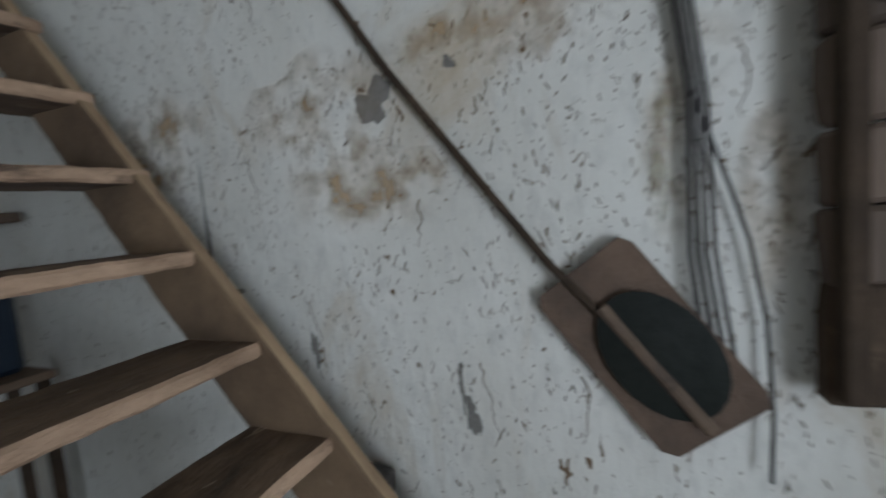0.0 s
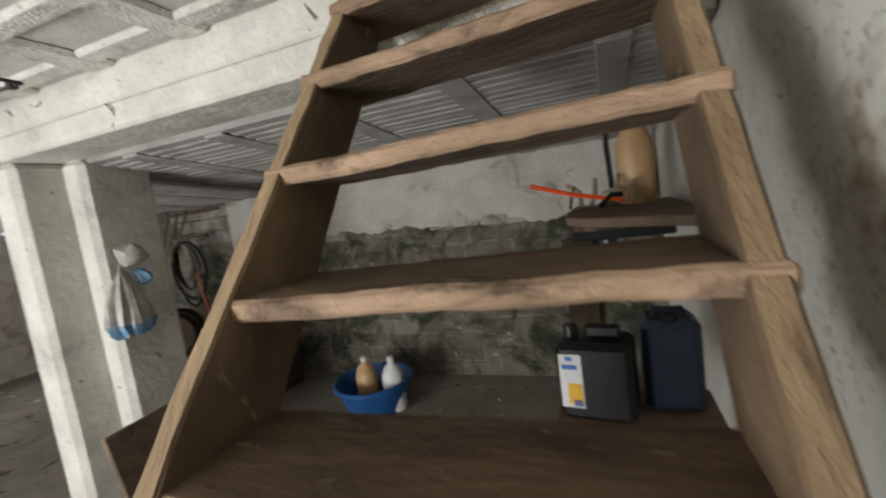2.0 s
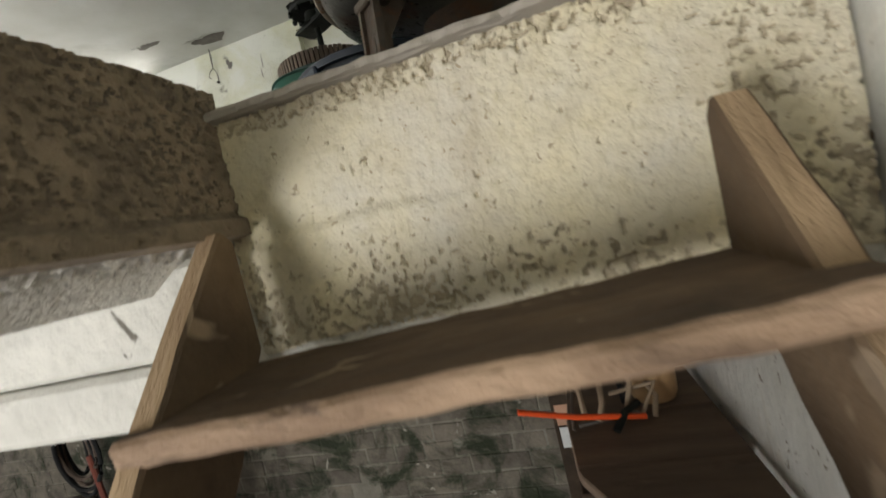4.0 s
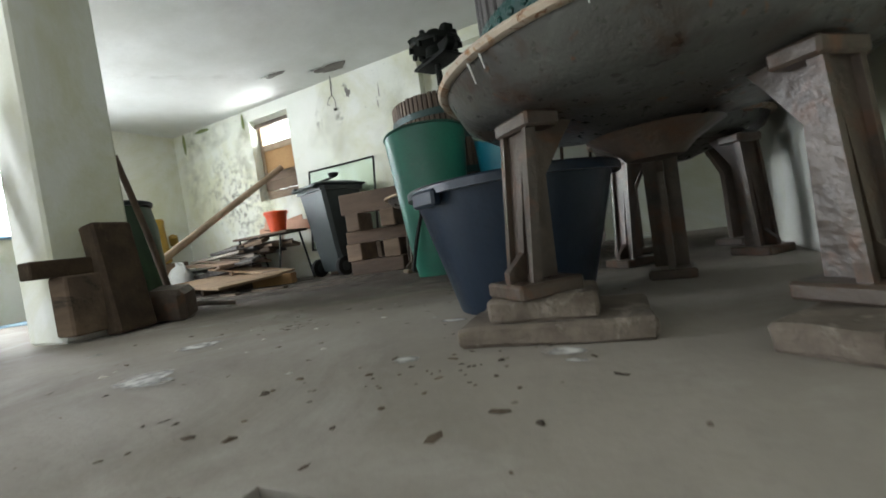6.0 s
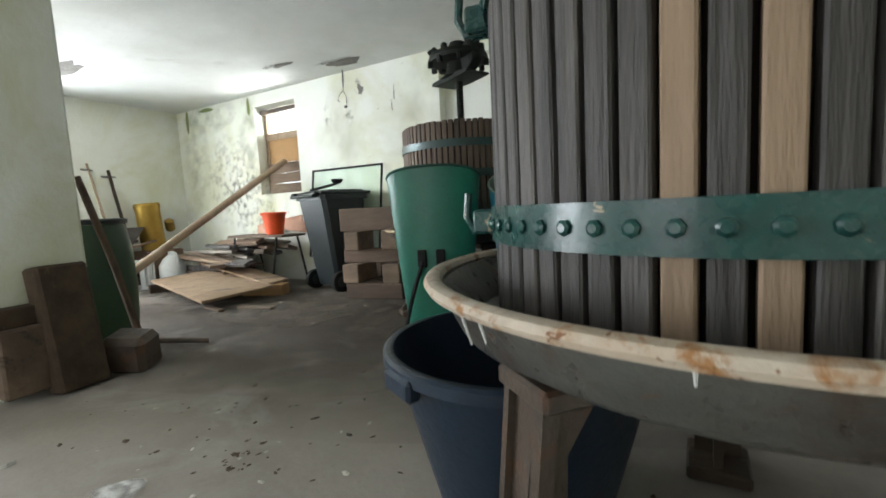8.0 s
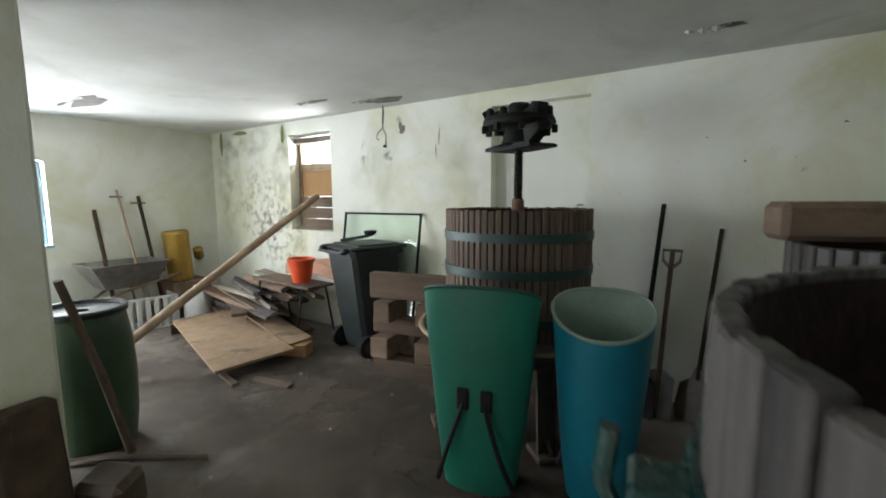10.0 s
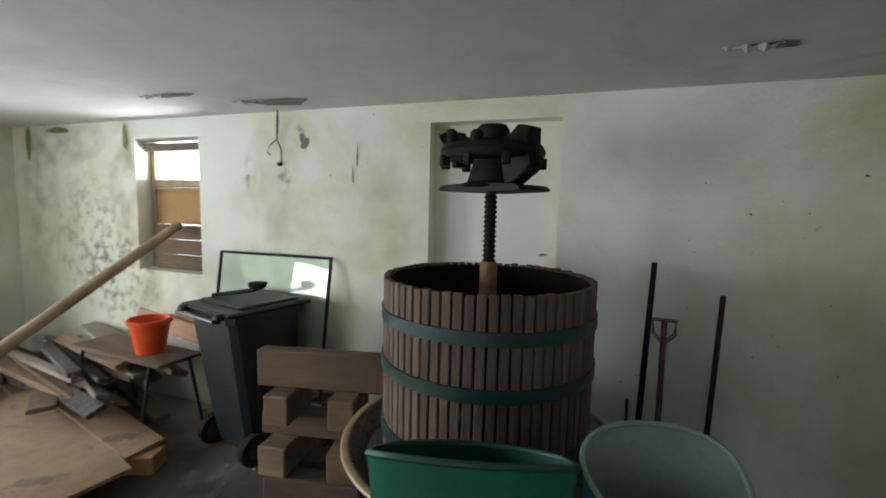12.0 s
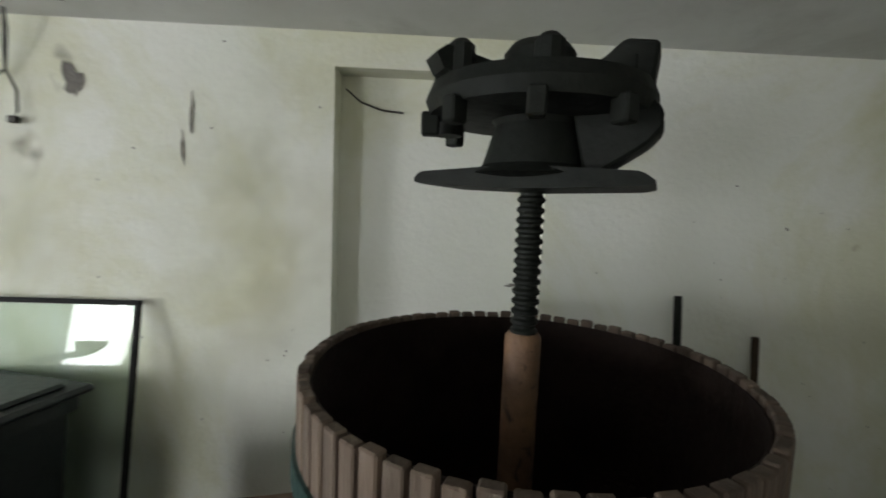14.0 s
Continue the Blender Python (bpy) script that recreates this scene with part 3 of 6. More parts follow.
def stair():
    st = thing("open_stair", "steep worn wooden open-riser stair between cellar and press room", "stair", pose(0, 0, CF))
    zb = -CF
    for x, name in ((SX0 + 0.02, "stringer"), (SX1 - 0.02, "stringer")):
        bm = bmesh.new()
        top = (STY + 0.23, STZ + 0.21)
        low = (STY - GOING * 9.0, STZ - RISE * 9.0)
        dep = 0.215
        out = [(low[0] - 0.02, CF), (low[0] + dep * 0.9, CF), (top[0], top[1] - 0.20), (top[0], top[1] - 0.02), (top[0] - 0.025, top[1]), (low[0] - 0.02, low[1] + 0.03)]
        prism(bm, out, 0.042, Matrix.Translation((x, 0, zb)) @ pose(0, 0, 0, 0, 0, 90))
        bmesh.ops.bevel(bm, geom=bm.edges[:], offset=0.005, segments=1, affect="EDGES")
        bmesh.ops.subdivide_edges(bm, edges=[e for e in bm.edges if e.calc_length() > 0.5], cuts=44)
        for v in bm.verts:
            v.co.x += 0.004 * noise.noise(v.co * 3)
            v.co += 0.0028 * noise.noise_vector(v.co * 21) + 0.003 * noise.noise_vector(v.co * 8)
        bm.normal_update()
        # side faces take the darker wood: shade and dirt put into the colour
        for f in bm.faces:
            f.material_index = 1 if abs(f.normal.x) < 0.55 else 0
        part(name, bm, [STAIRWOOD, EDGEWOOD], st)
    tilts = (2.9, 2.2, 1.3, 0.7, 0.8, 0.2, 0.6, 0.3, 0.5)      # the upper treads have sagged to one side
    for k in range(9):
        z, y = STZ - RISE * k + zb, STY - GOING * k
        bm = bmesh.new()
        box(bm, SX1 - SX0 + 0.012, 0.235, 0.036, pose((SX0 + SX1) / 2, y + 0.112, z - 0.018 - 0.011 + 0.0067 * tilts[k], 0, -tilts[k], 0), 0.007)
        bmesh.ops.subdivide_edges(bm, edges=[e for e in bm.edges if e.calc_length() > 0.5], cuts=44)
        for v in bm.verts:
            v.co += 0.0022 * noise.noise_vector(v.co * 23 + Vector((0, 0, k * 3.0)))
            w = noise.noise(Vector((v.co.x * 4, k * 5.0, 1.5)))
            if v.co.y < y + 0.03:
                v.co.y += 0.006 * w
                v.co.z -= 0.004 * abs(noise.noise(Vector((v.co.x * 9, k * 3.0, 7.5))))
            v.co.z += 0.003 * w
        bm.normal_update()
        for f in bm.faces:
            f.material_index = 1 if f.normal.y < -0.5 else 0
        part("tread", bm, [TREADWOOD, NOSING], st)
    return st


stair()


# ---- wine presses ----
def cage(pr, r, z0, z1, n, hoops, mats, thick=0.022, rivets=True, latches=True, paint=GREENIRON):
    step = 2 * math.pi / n
    w = 2 * r * math.tan(step / 2) - 0.0075
    bm = bmesh.new()
    box(bm, thick, w, z1 - z0, Matrix.Translation((0, 0, (z0 + z1) / 2)), 0.003)
    meshes = [finish("stave", bm.copy(), m) for m in mats[0]]
    bm.free()
    rnd = random.Random(n)
    for k in range(n):
        ob = new("stave", meshes[mats[1](k, rnd)])
        ob.parent = pr
        ob.matrix_basis = pose(0, 0, 0, 0, 0, math.degrees(step * k)) @ pose(r, 0, rnd.uniform(-0.004, 0.004))
    for z, h in hoops:
        bm = bmesh.new()
        ro, ri = r + thick / 2 + 0.008, r + thick / 2 + 0.001
        lathe(bm, [(ro, z - h / 2), (ro, z + h / 2), (ri, z + h / 2), (ri, z - h / 2)], 72, closed=True)
        hoop = part("hoop", bm, paint, pr)
        if rivets:
            bm = bmesh.new()
            lathe(bm, [(0.011, 0), (0.0105, 0.005), (0.006, 0.008)], 7, Matrix.Rotation(math.pi / 2, 4, "Y"))
            rivet = finish("rivet", bm, GREENIRON)
            for k in range(n):
                ob = new("rivet", rivet)
                ob.parent = hoop
                ob.matrix_basis = Matrix.Rotation(step * k, 4, "Z") @ Matrix.Translation((ro - 0.001, 0, z))
    # added sheet inside the staves, coloured black for the shade in the gaps
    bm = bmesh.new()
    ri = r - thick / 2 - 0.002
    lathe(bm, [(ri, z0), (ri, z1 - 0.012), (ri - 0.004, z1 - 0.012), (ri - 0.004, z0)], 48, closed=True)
    part("cage_lining", bm, GAPBLACK, pr, "black sheet added inside the cage for the shade in the gaps")
    # latch hooks where the two halves meet
    for z, h in hoops if latches else []:
        bm = bmesh.new()
        a = math.radians(188)
        c, s = math.cos(a), math.sin(a)
        ro = r + 0.03
        tube(bm, [(c * ro, s * ro, z - 0.02), (c * (ro + 0.04), s * (ro + 0.04), z - 0.02), (c * (ro + 0.055), s * (ro + 0.055), z + 0.01), (c * (ro + 0.05), s * (ro + 0.05), z + 0.06)], 0.009)
        box(bm, 0.05, 0.06, 0.05, pose(c * (ro + 0.01), s * (ro + 0.01), z, 0, 0, 188), 0.005)
        part("latch", bm, GREENIRON, pr)


def pan(pr, r, z, depth, body, rim):
    bm = bmesh.new()
    lathe(bm, [(0.06, z - depth - 0.05), (r * 0.25, z - depth - 0.035), (r * 0.5, z - depth - 0.004), (r * 0.80, z - depth * 0.86), (r * 0.90, z - depth * 0.62), (r - 0.015, z - 0.01), (r - 0.03, z - 0.01), (r * 0.84, z - depth * 0.62), (r * 0.5, z - depth + 0.02), (0.10, z - depth + 0.01)], 72)
    p = part("pan", bm, body, pr)
    bm = bmesh.new()
    ring = [(r - 0.008 + 0.017 * math.cos(a), z + 0.012 * math.sin(a) - 0.004) for a in [2 * math.pi * i / 8 for i in range(8)]]
    lathe(bm, ring, 72, closed=True)
    part("rim", bm, rim, p)


def leg(pr, ang, r, ztop, mat, foot=0.0):
    bm = bmesh.new()
    m = Matrix.Rotation(math.radians(ang), 4, "Z")
    web = [(r - 0.03, foot + 0.03), (r + 0.10, foot + 0.03), (r + 0.10, foot + 0.06), (r + 0.055, foot + 0.10), (r + 0.02, ztop - 0.06), (r + 0.01, ztop), (r - 0.14, ztop), (r - 0.10, ztop - 0.05), (r - 0.035, ztop - 0.14)]
    prism(bm, web, 0.022, m)
    lg = part("leg", bm, mat, pr)
    for side in (-1, 1):
        bm = bmesh.new()
        edge = [(r + 0.045, foot + 0.03), (r + 0.068, foot + 0.03), (r + 0.034, ztop - 0.03), (r + 0.008, ztop - 0.03)]
        prism(bm, edge, 0.016, m @ Matrix.Translation((0, side * 0.048, 0)))
        part("flange", bm, mat, lg)
    bm = bmesh.new()
    plate = [(r + 0.046, foot + 0.03), (r + 0.054, foot + 0.03), (r + 0.02, ztop - 0.03), (r + 0.010, ztop - 0.03)]
    prism(bm, plate, 0.09, m)
    part("face_plate", bm, mat, lg)
    bm = bmesh.new()
    box(bm, 0.17, 0.15, 0.035, m @ Matrix.Translation((r + 0.03, 0, foot + 0.0175)), 0.006)
    part("foot", bm, mat, lg)
    bm = bmesh.new()
    box(bm, 0.09, 0.14, 0.035, m @ Matrix.Translation((r - 0.005, 0, ztop - 0.02)), 0.006)
    part("cap", bm, mat, lg)


def screw(pr, z0, z1, mat):
    bm = bmesh.new()
    n, segs, rad, pitch = int((z1 - z0) / 0.02 * 4), 14, 0.028, 0.02
    prof = [(rad - (0.006 if k % 4 in (2, 3) else 0.0), z0 + (z1 - z0) * k / n) for k in range(n + 1)]
    lathe(bm, prof, segs)
    part("screw", bm, mat, pr)
    bm = bmesh.new()
    lathe(bm, [(0.037, 0.62), (0.037, z0 + 0.01), (0.03, z0 + 0.02)], 14)
    part("screw_sleeve", bm, SLEEVE, pr, "dull brown lower sleeve of the screw")


def press_head(pr, z, mat):
    """Ratchet head on the screw: plate, drum, ring with lugs, two arms."""
    bm = bmesh.new()
    lathe(bm, [(0.05, z - 0.006), (0.13, z + 0.016), (0.10, z + 0.035), (0.078, z + 0.11), (0.09, z + 0.13), (0.09, z + 0.15)], 28)
    part("drum", bm, mat, pr)
    bm = bmesh.new()
    turn = Matrix.Rotation(radians(-28), 4, "Z")
    out = [(-0.215, 0.0), (-0.20, 0.018), (0.0, 0.03), (0.20, 0.018), (0.225, 0.0), (0.20, -0.006), (0.0, -0.012), (-0.20, -0.006)]
    prism(bm, out, 0.20, Matrix.Translation((0, 0, z)) @ turn)
    bmesh.ops.bevel(bm, geom=[e for e in bm.edges if abs(e.verts[0].co.z - e.verts[1].co.z) < 1e-4 and e.calc_length() > 0.15], offset=0.006, segments=1, affect="EDGES")
    part("pressure_plate", bm, mat, pr)
    bm = bmesh.new()
    prism(bm, [(0.10, 0.02), (0.13, 0.02), (0.205, 0.07), (0.225, 0.095), (0.22, 0.13), (0.205, 0.14), (0.205, 0.185), (0.21, 0.235), (0.155, 0.245), (0.12, 0.215), (0.06, 0.20)], 0.085, Matrix.Translation((0, 0, z)) @ turn)
    bmesh.ops.bevel(bm, geom=bm.edges[:], offset=0.006, segments=1, affect="EDGES")
    part("pawl_arm", bm, mat, pr)
    bm = bmesh.new()
    lathe(bm, [(0.03, z + 0.10), (0.034, z + 0.19), (0.03, z + 0.245), (0.02, z + 0.25)], 12, turn @ Matrix.Translation((-0.185, -0.01, 0)))
    part("pawl_post", bm, mat, pr)
    bm = bmesh.new()
    lathe(bm, [(0.13, z + 0.12), (0.205, z + 0.125), (0.215, z + 0.15), (0.205, z + 0.175), (0.13, z + 0.18), (0.10, z + 0.20), (0.075, z + 0.205)], 32)
    ring = part("ratchet_ring", bm, mat, pr)
    for k in range(9):
        bm = bmesh.new()
        a = 2 * math.pi * k / 9 + 0.3
        box(bm, 0.035, 0.03, 0.045, Matrix.Rotation(a, 4, "Z") @ Matrix.Translation((0.205, 0, z + 0.11)), 0.004)
        part("tooth", bm, mat, ring)
    bm = bmesh.new()
    lathe(bm, [(0.068, z + 0.14), (0.068, z + 0.245), (0.055, z + 0.262), (0.03, z + 0.262)], 20)
    part("hub", bm, mat, pr)
    for a, hgt in ((15, 0.05), (75, 0.035), (160, 0.045), (205, 0.05), (262, 0.03), (325, 0.035)):
        bm = bmesh.new()
        m = Matrix.Rotation(math.radians(a), 4, "Z")
        lathe(bm, [(0.026, z + 0.16), (0.024, z + 0.18 + hgt), (0.013, z + 0.19 + hgt)], 10, m @ Matrix.Translation((0.17, 0, 0)))
        part("lug", bm, mat, pr)
    for a in (200,):
        bm = bmesh.new()
        m = Matrix.Rotation(math.radians(a), 4, "Z")
        prism(bm, [(0.05, z + 0.15), (0.205, z + 0.185), (0.22, z + 0.21), (0.20, z + 0.225), (0.05, z + 0.20)], 0.055, m)
        part("arm", bm, mat, pr)


def near_mix(k, rnd):
    return 1 if k in (43, 45) else 0


pr = thing("wine_press", "wine press, grey slatted cage with green hoops on rusty iron pan", "wine press", pose(-0.085, 1.085, 0), "wine presses")
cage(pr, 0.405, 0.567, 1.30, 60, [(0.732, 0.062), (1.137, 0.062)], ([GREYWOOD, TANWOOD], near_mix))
pan(pr, 0.545, 0.64, 0.14, PANIRON, RIM)
for a in (228, 314, 88):
    leg(pr, a, 0.40, 0.512, RUSTIRON, 0.10 if a == 228 else (0.05 if a == 314 else 0.0))
for a, l in ((231, 0.05), (236, 0.035), (279, 0.05), (282, 0.035), (286, 0.06), (262, 0.02)):
    bm = bmesh.new()
    c, s = math.cos(math.radians(a)), math.sin(math.radians(a))
    tube(bm, [((0.539 - 0.30 * d) * c, (0.539 - 0.30 * d) * s, 0.630 - d) for d in (0.0, l * 0.5, l)], 0.0028, 6, 0.0015)
    part("paint_drip", bm, WHITEPL, pr, "white paint drip")
bm = bmesh.new()
lathe(bm, [(0.035, 0.382), (0.07, 0.387), (0.10, 0.417), (0.17, 0.457)], 24)
part("pan_cone", bm, RUSTIRON, pr)
screw(pr, 1.0, 1.75, BLACKIRON)

pr = thing("wine_press", "wine press with brown slatted cage, green hoops and black screw head", "wine press", pose(-1.555, 3.10, 0), "wine presses")
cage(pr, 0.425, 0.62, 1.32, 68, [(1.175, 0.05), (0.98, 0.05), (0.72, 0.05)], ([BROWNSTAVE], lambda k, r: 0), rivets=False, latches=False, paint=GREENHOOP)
pan(pr, 0.60, 0.62, 0.11, PANIRON, TANPAN)
for a in (225, 315, 135, 45):
    leg(pr, a, 0.42, 0.52, RUSTIRON)
screw(pr, 1.36, 1.76, BLACKIRON)
press_head(pr, 1.675, BLACKIRON)

pr = thing("wine_press", "wine press with grey slatted cage and green hoops beside the wall", "wine press", pose(0.02, 2.18, 0), "wine presses")
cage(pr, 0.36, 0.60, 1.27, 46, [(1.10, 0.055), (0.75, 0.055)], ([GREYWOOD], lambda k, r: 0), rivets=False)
pan(pr, 0.393, 0.60, 0.10, PANIRON, RIM)
for a in (225, 315, 135, 45):
    leg(pr, a, 0.32, 0.50, RUSTIRON)
bm = bmesh.new()
box(bm, 0.62, 0.12, 0.10, pose(-0.12, 0.02, 1.325, 0, 0, 20), 0.015)
part("press_beam", bm, PLANK, pr, "brown wooden press beam")

# blocks under the feet of the press
for nm, lab, sx, sy, sz, m in (
        ("foot_block", "worn wooden block under the iron press foot", 0.24, 0.17, 0.055, pose(-0.36, 0.785, 0.075, 0, 0, 8)),
        ("foot_slab", "dirty brown slab under the iron press foot", 0.42, 0.26, 0.048, pose(-0.345, 0.81, 0.024, 0, 0, 6)),
        ("floor_plank", "short brown plank lying on the floor", 0.15, 0.40, 0.05, pose(0.215, 0.735, 0.025, 0, 0, -38))):
    bm = bmesh.new()
    box(bm, sx, sy, sz, None, 0.008)
    bmesh.ops.subdivide_edges(bm, edges=bm.edges[:], cuts=5, use_grid_fill=True)
    for v in bm.verts:
        if v.co.z > -sz / 2 + 0.004:
            v.co += 0.007 * noise.noise_vector(v.co * 11) + 0.004 * noise.noise_vector(v.co * 31)
    ob = part(nm, bm, DIRTYBLOCK)
    ob.matrix_world = m
    tagged(ob, lab, "block")


# ---- harvest containers ----
def hod(label, m, w, d, h_back, h_front, mat, inner):
    """Tapered grape-picker's hod with a slanted mouth; the high side faces -y."""
    h = thing("grape_hod", label, "hod", m, "grape hods")
    segs, rows = 36, 9

    def wall(inset):
        rings = []
        for j in range(rows + 1):
            f = j / rows
            ring = []
            for k in range(segs):
                a = 2 * math.pi * k / segs
                ca, sa = math.cos(a), math.sin(a)
                flat = 0.55 if sa < 0 else 1.0
                top = h_back + (h_front - h_back) * (0.5 + 0.5 * sa) ** 1.2
                z = top * f if inset == 0 else 0.02 + (top - 0.02) * f
                s = 0.62 + 0.38 * f ** 0.8
                ring.append((s * (w / 2 - inset) * ca, s * (d / 2 - inset) * sa * flat, z))
            rings.append(ring)
        return rings
    for nm, inset, mt in (("shell", 0.0, mat), ("inner_face", 0.008, inner)):
        bm = bmesh.new()
        rings = [[bm.verts.new(p) for p in ring] for ring in wall(inset)]
        for p, q in zip(rings, rings[1:]):
            for k in range(segs):
                bm.faces.new((p[k], p[(k + 1) % segs], q[(k + 1) % segs], q[k]))
        bm.faces.new(rings[0])
        part(nm, bm, mt, h)
    bm = bmesh.new()
    ring = wall(0.002)[-1]
    tube(bm, ring + ring[:2], 0.009, 6)
    part("rim", bm, inner, h)
    for s in (-1, 1):
        bm = bmesh.new()
        pts = []
        for k in range(9):
            f = k / 8
            z = 0.46 - 0.40 * f
            yy = -(0.62 + 0.38 * (z / h_back) ** 0.8) * d / 2 * 0.55 - 0.012 - 0.035 * math.sin(math.pi * f)
            pts.append((s * (0.05 + 0.13 * f), yy, z))
        tube(bm, pts, 0.012, 6)
        box(bm, 0.05, 0.02, 0.10, Matrix.Translation((s * 0.055, pts[0][1] + 0.004, 0.48)), 0.004)
        part("strap", bm, RUBBER, h)
    return h


# the green hod's inside and rim get a darker green for the shade within
hod("green plastic grape hod with black straps on the floor", pose(-1.42, 2.38, 0, 0, 0, 14), 0.555, 0.44, 1.0, 0.86, GREENPL, GREENIN)
hod("turquoise plastic grape hod with pale inside", pose(-0.93, 2.62, 0, 0, 0, 196), 0.44, 0.42, 0.96, 0.80, BLUEPL, PALEIN)


def tub(name, label, m, r0, r1, h, mat, lip=0.02, segs=40, cat="tub"):
    t = thing(name, label, cat, m)
    bm = bmesh.new()
    lathe(bm, [(r0, 0), (r1, h), (r1 - 0.006, h), (r0 - 0.006, 0.008)], segs)
    part("body", bm, mat, t)
    bm = bmesh.new()
    lathe(bm, [(r1, h - 0.03), (r1 + lip, h - 0.03), (r1 + lip, h - 0.006), (r1 + lip - 0.008, h), (r1 - 0.004, h)], segs, closed=True)
    part("rim", bm, mat, t)
    return t


t = tub("plastic_tub", "large navy plastic tub standing under the press", pose(-0.535, 1.225, 0), 0.225, 0.335, 0.42, NAVY)
for a in (240, 60):
    bm = bmesh.new()
    box(bm, 0.035, 0.12, 0.05, Matrix.Rotation(math.radians(a), 4, "Z") @ Matrix.Translation((0.345, 0, 0.38)), 0.008)
    part("grip", bm, NAVY, t)


# ---- windows ----
def plain(name, mat, label, category, m, sx, sy, sz, bevel=0.004, kind="", group=""):
    bm = bmesh.new()
    box(bm, sx, sy, sz, None, bevel)
    ob = part(name, bm, mat)
    ob.matrix_world = m
    return tagged(ob, label, category, group, kind)


def backdrop(m, w, h):
    plain("backdrop", DAYLIGHT, "bright hazy daylight outside the window", "backdrop", m, w, 0.02, h, 0, "structure")


backdrop(pose(-4.26, YN + 0.75, 1.7), 2.4, 2.0)
backdrop(pose(XW - 1.0, 1.68, 1.4, 0, 0, 90), 3.0, 2.4)
backdrop(pose(XWC - 0.9, 0.7, -0.8, 0, 0, 90), 2.4, 1.8)

win = thing("window_1", "boarded window with one clear upper pane", "window", pose((WX0 + WX1) / 2, YN + 0.16, WZ0), "", "structure")
ww = WX1 - WX0
for nm, mt, sx, sy, sz, x, y, z in (
        ("frame_top", PALEWOOD, ww, 0.07, 0.05, 0, 0, 1.005), ("frame_side", PALEWOOD, 0.05, 0.07, 0.98, -ww / 2 + 0.025, 0, 0.49),
        ("frame_side", PALEWOOD, 0.05, 0.07, 0.98, ww / 2 - 0.025, 0, 0.49), ("transom", PALEWOOD, ww - 0.1, 0.075, 0.055, 0, -0.01, 0.705),
        ("cardboard", CARD, ww - 0.1, 0.012, 0.30, 0, -0.02, 0.525), ("batten", PALEWOOD, ww - 0.1, 0.02, 0.022, 0, -0.04, 0.665),
        ("board", PLANK, ww - 0.06, 0.025, 0.115, 0, -0.045, 0.31), ("board", PLANK, ww - 0.06, 0.025, 0.12, 0.005, -0.05, 0.188), ("board", PLANK, ww - 0.06, 0.025, 0.12, -0.004, -0.045, 0.062),
        ("roller", RUSTIRON, ww - 0.02, 0.05, 0.05, 0, -0.07, 0.985)):
    bm = bmesh.new()
    box(bm, sx, sy, sz, Matrix.Translation((x, y, z)), 0.004)
    part(nm, bm, mt, win)
bm = bmesh.new()
box(bm, ww - 0.1, 0.004, 0.26, Matrix.Translation((0, 0.01, 0.86)))
part("pane", bm, GLASS, win).visible_shadow = False

win = thing("window_2", "pale blue framed window with glazing bars", "window", pose(XW - 0.16, (VY0 + VY1) / 2, VZ0, 0, 0, 90), "", "structure")
vw, vh = VY1 - VY0, VZ1 - VZ0
for nm, sx, sy, sz, x, z in (("frame_side", 0.05, 0.06, vh, -vw / 2 + 0.025, vh / 2), ("frame_side", 0.05, 0.06, vh, vw / 2 - 0.025, vh / 2),
                             ("frame_top", vw - 0.1, 0.06, 0.05, 0, vh - 0.025), ("frame_bottom", vw - 0.1, 0.06, 0.05, 0, 0.025),
                             ("mullion", 0.05, 0.06, vh - 0.1, 0, vh / 2), ("glazing_bar", vw - 0.1, 0.035, 0.025, 0, vh * 0.62)):
    bm = bmesh.new()
    box(bm, sx, sy, sz, Matrix.Translation((x, 0, z)), 0.005)
    part(nm, bm, BLUEPAINT, win)
bm = bmesh.new()
box(bm, vw + 0.02, 0.16, 0.03, Matrix.Translation((0, -0.1, 0.012)), 0.005)
part("sill", bm, BLUEPAINT, win)
for s in (-1, 1):
    bm = bmesh.new()
    box(bm, vw / 2 - 0.075, 0.004, vh - 0.1, Matrix.Translation((s * vw / 4, 0, vh / 2)))
    part("pane", bm, GLASS, win).visible_shadow = False
bm = bmesh.new()
arch = [(-vw / 2 - 0.003, 0.0)] + [(-vw / 2 + vw * k / 12, -0.10 + 0.095 * math.sin(math.pi * k / 12)) for k in range(13)] + [(vw / 2 + 0.003, 0.0)]
prism(bm, arch, 0.14, Matrix.Translation((0, -0.10, vh + 0.001)))
part("arched_head", bm, PLASTER_UP, win)


# ---- plaster damage, stains and floor litter ----
def splat(bm, c, u, v, ru, rv, seed, n=22, jag=0.28):
    """An irregular flat patch about c, spanned by u and v."""
    rnd = random.Random(seed)
    ph = [rnd.uniform(0, 6.28) for _ in range(4)]
    u, v, c = Vector(u), Vector(v), Vector(c)
    ring = []
    for k in range(n):
        a = 2 * math.pi * k / n
        r = 1 + jag * (0.6 * math.sin(2 * a + ph[0]) + 0.5 * math.sin(3 * a + ph[1]) + 0.35 * math.sin(5 * a + ph[2]) + 0.3 * math.sin(9 * a + ph[3]))
        ring.append(bm.verts.new(c + u * (ru * r * math.cos(a)) + v * (rv * r * math.sin(a))))
    mid = bm.verts.new(c)
    for k in range(n):
        bm.faces.new((ring[k], ring[(k + 1) % n], mid))


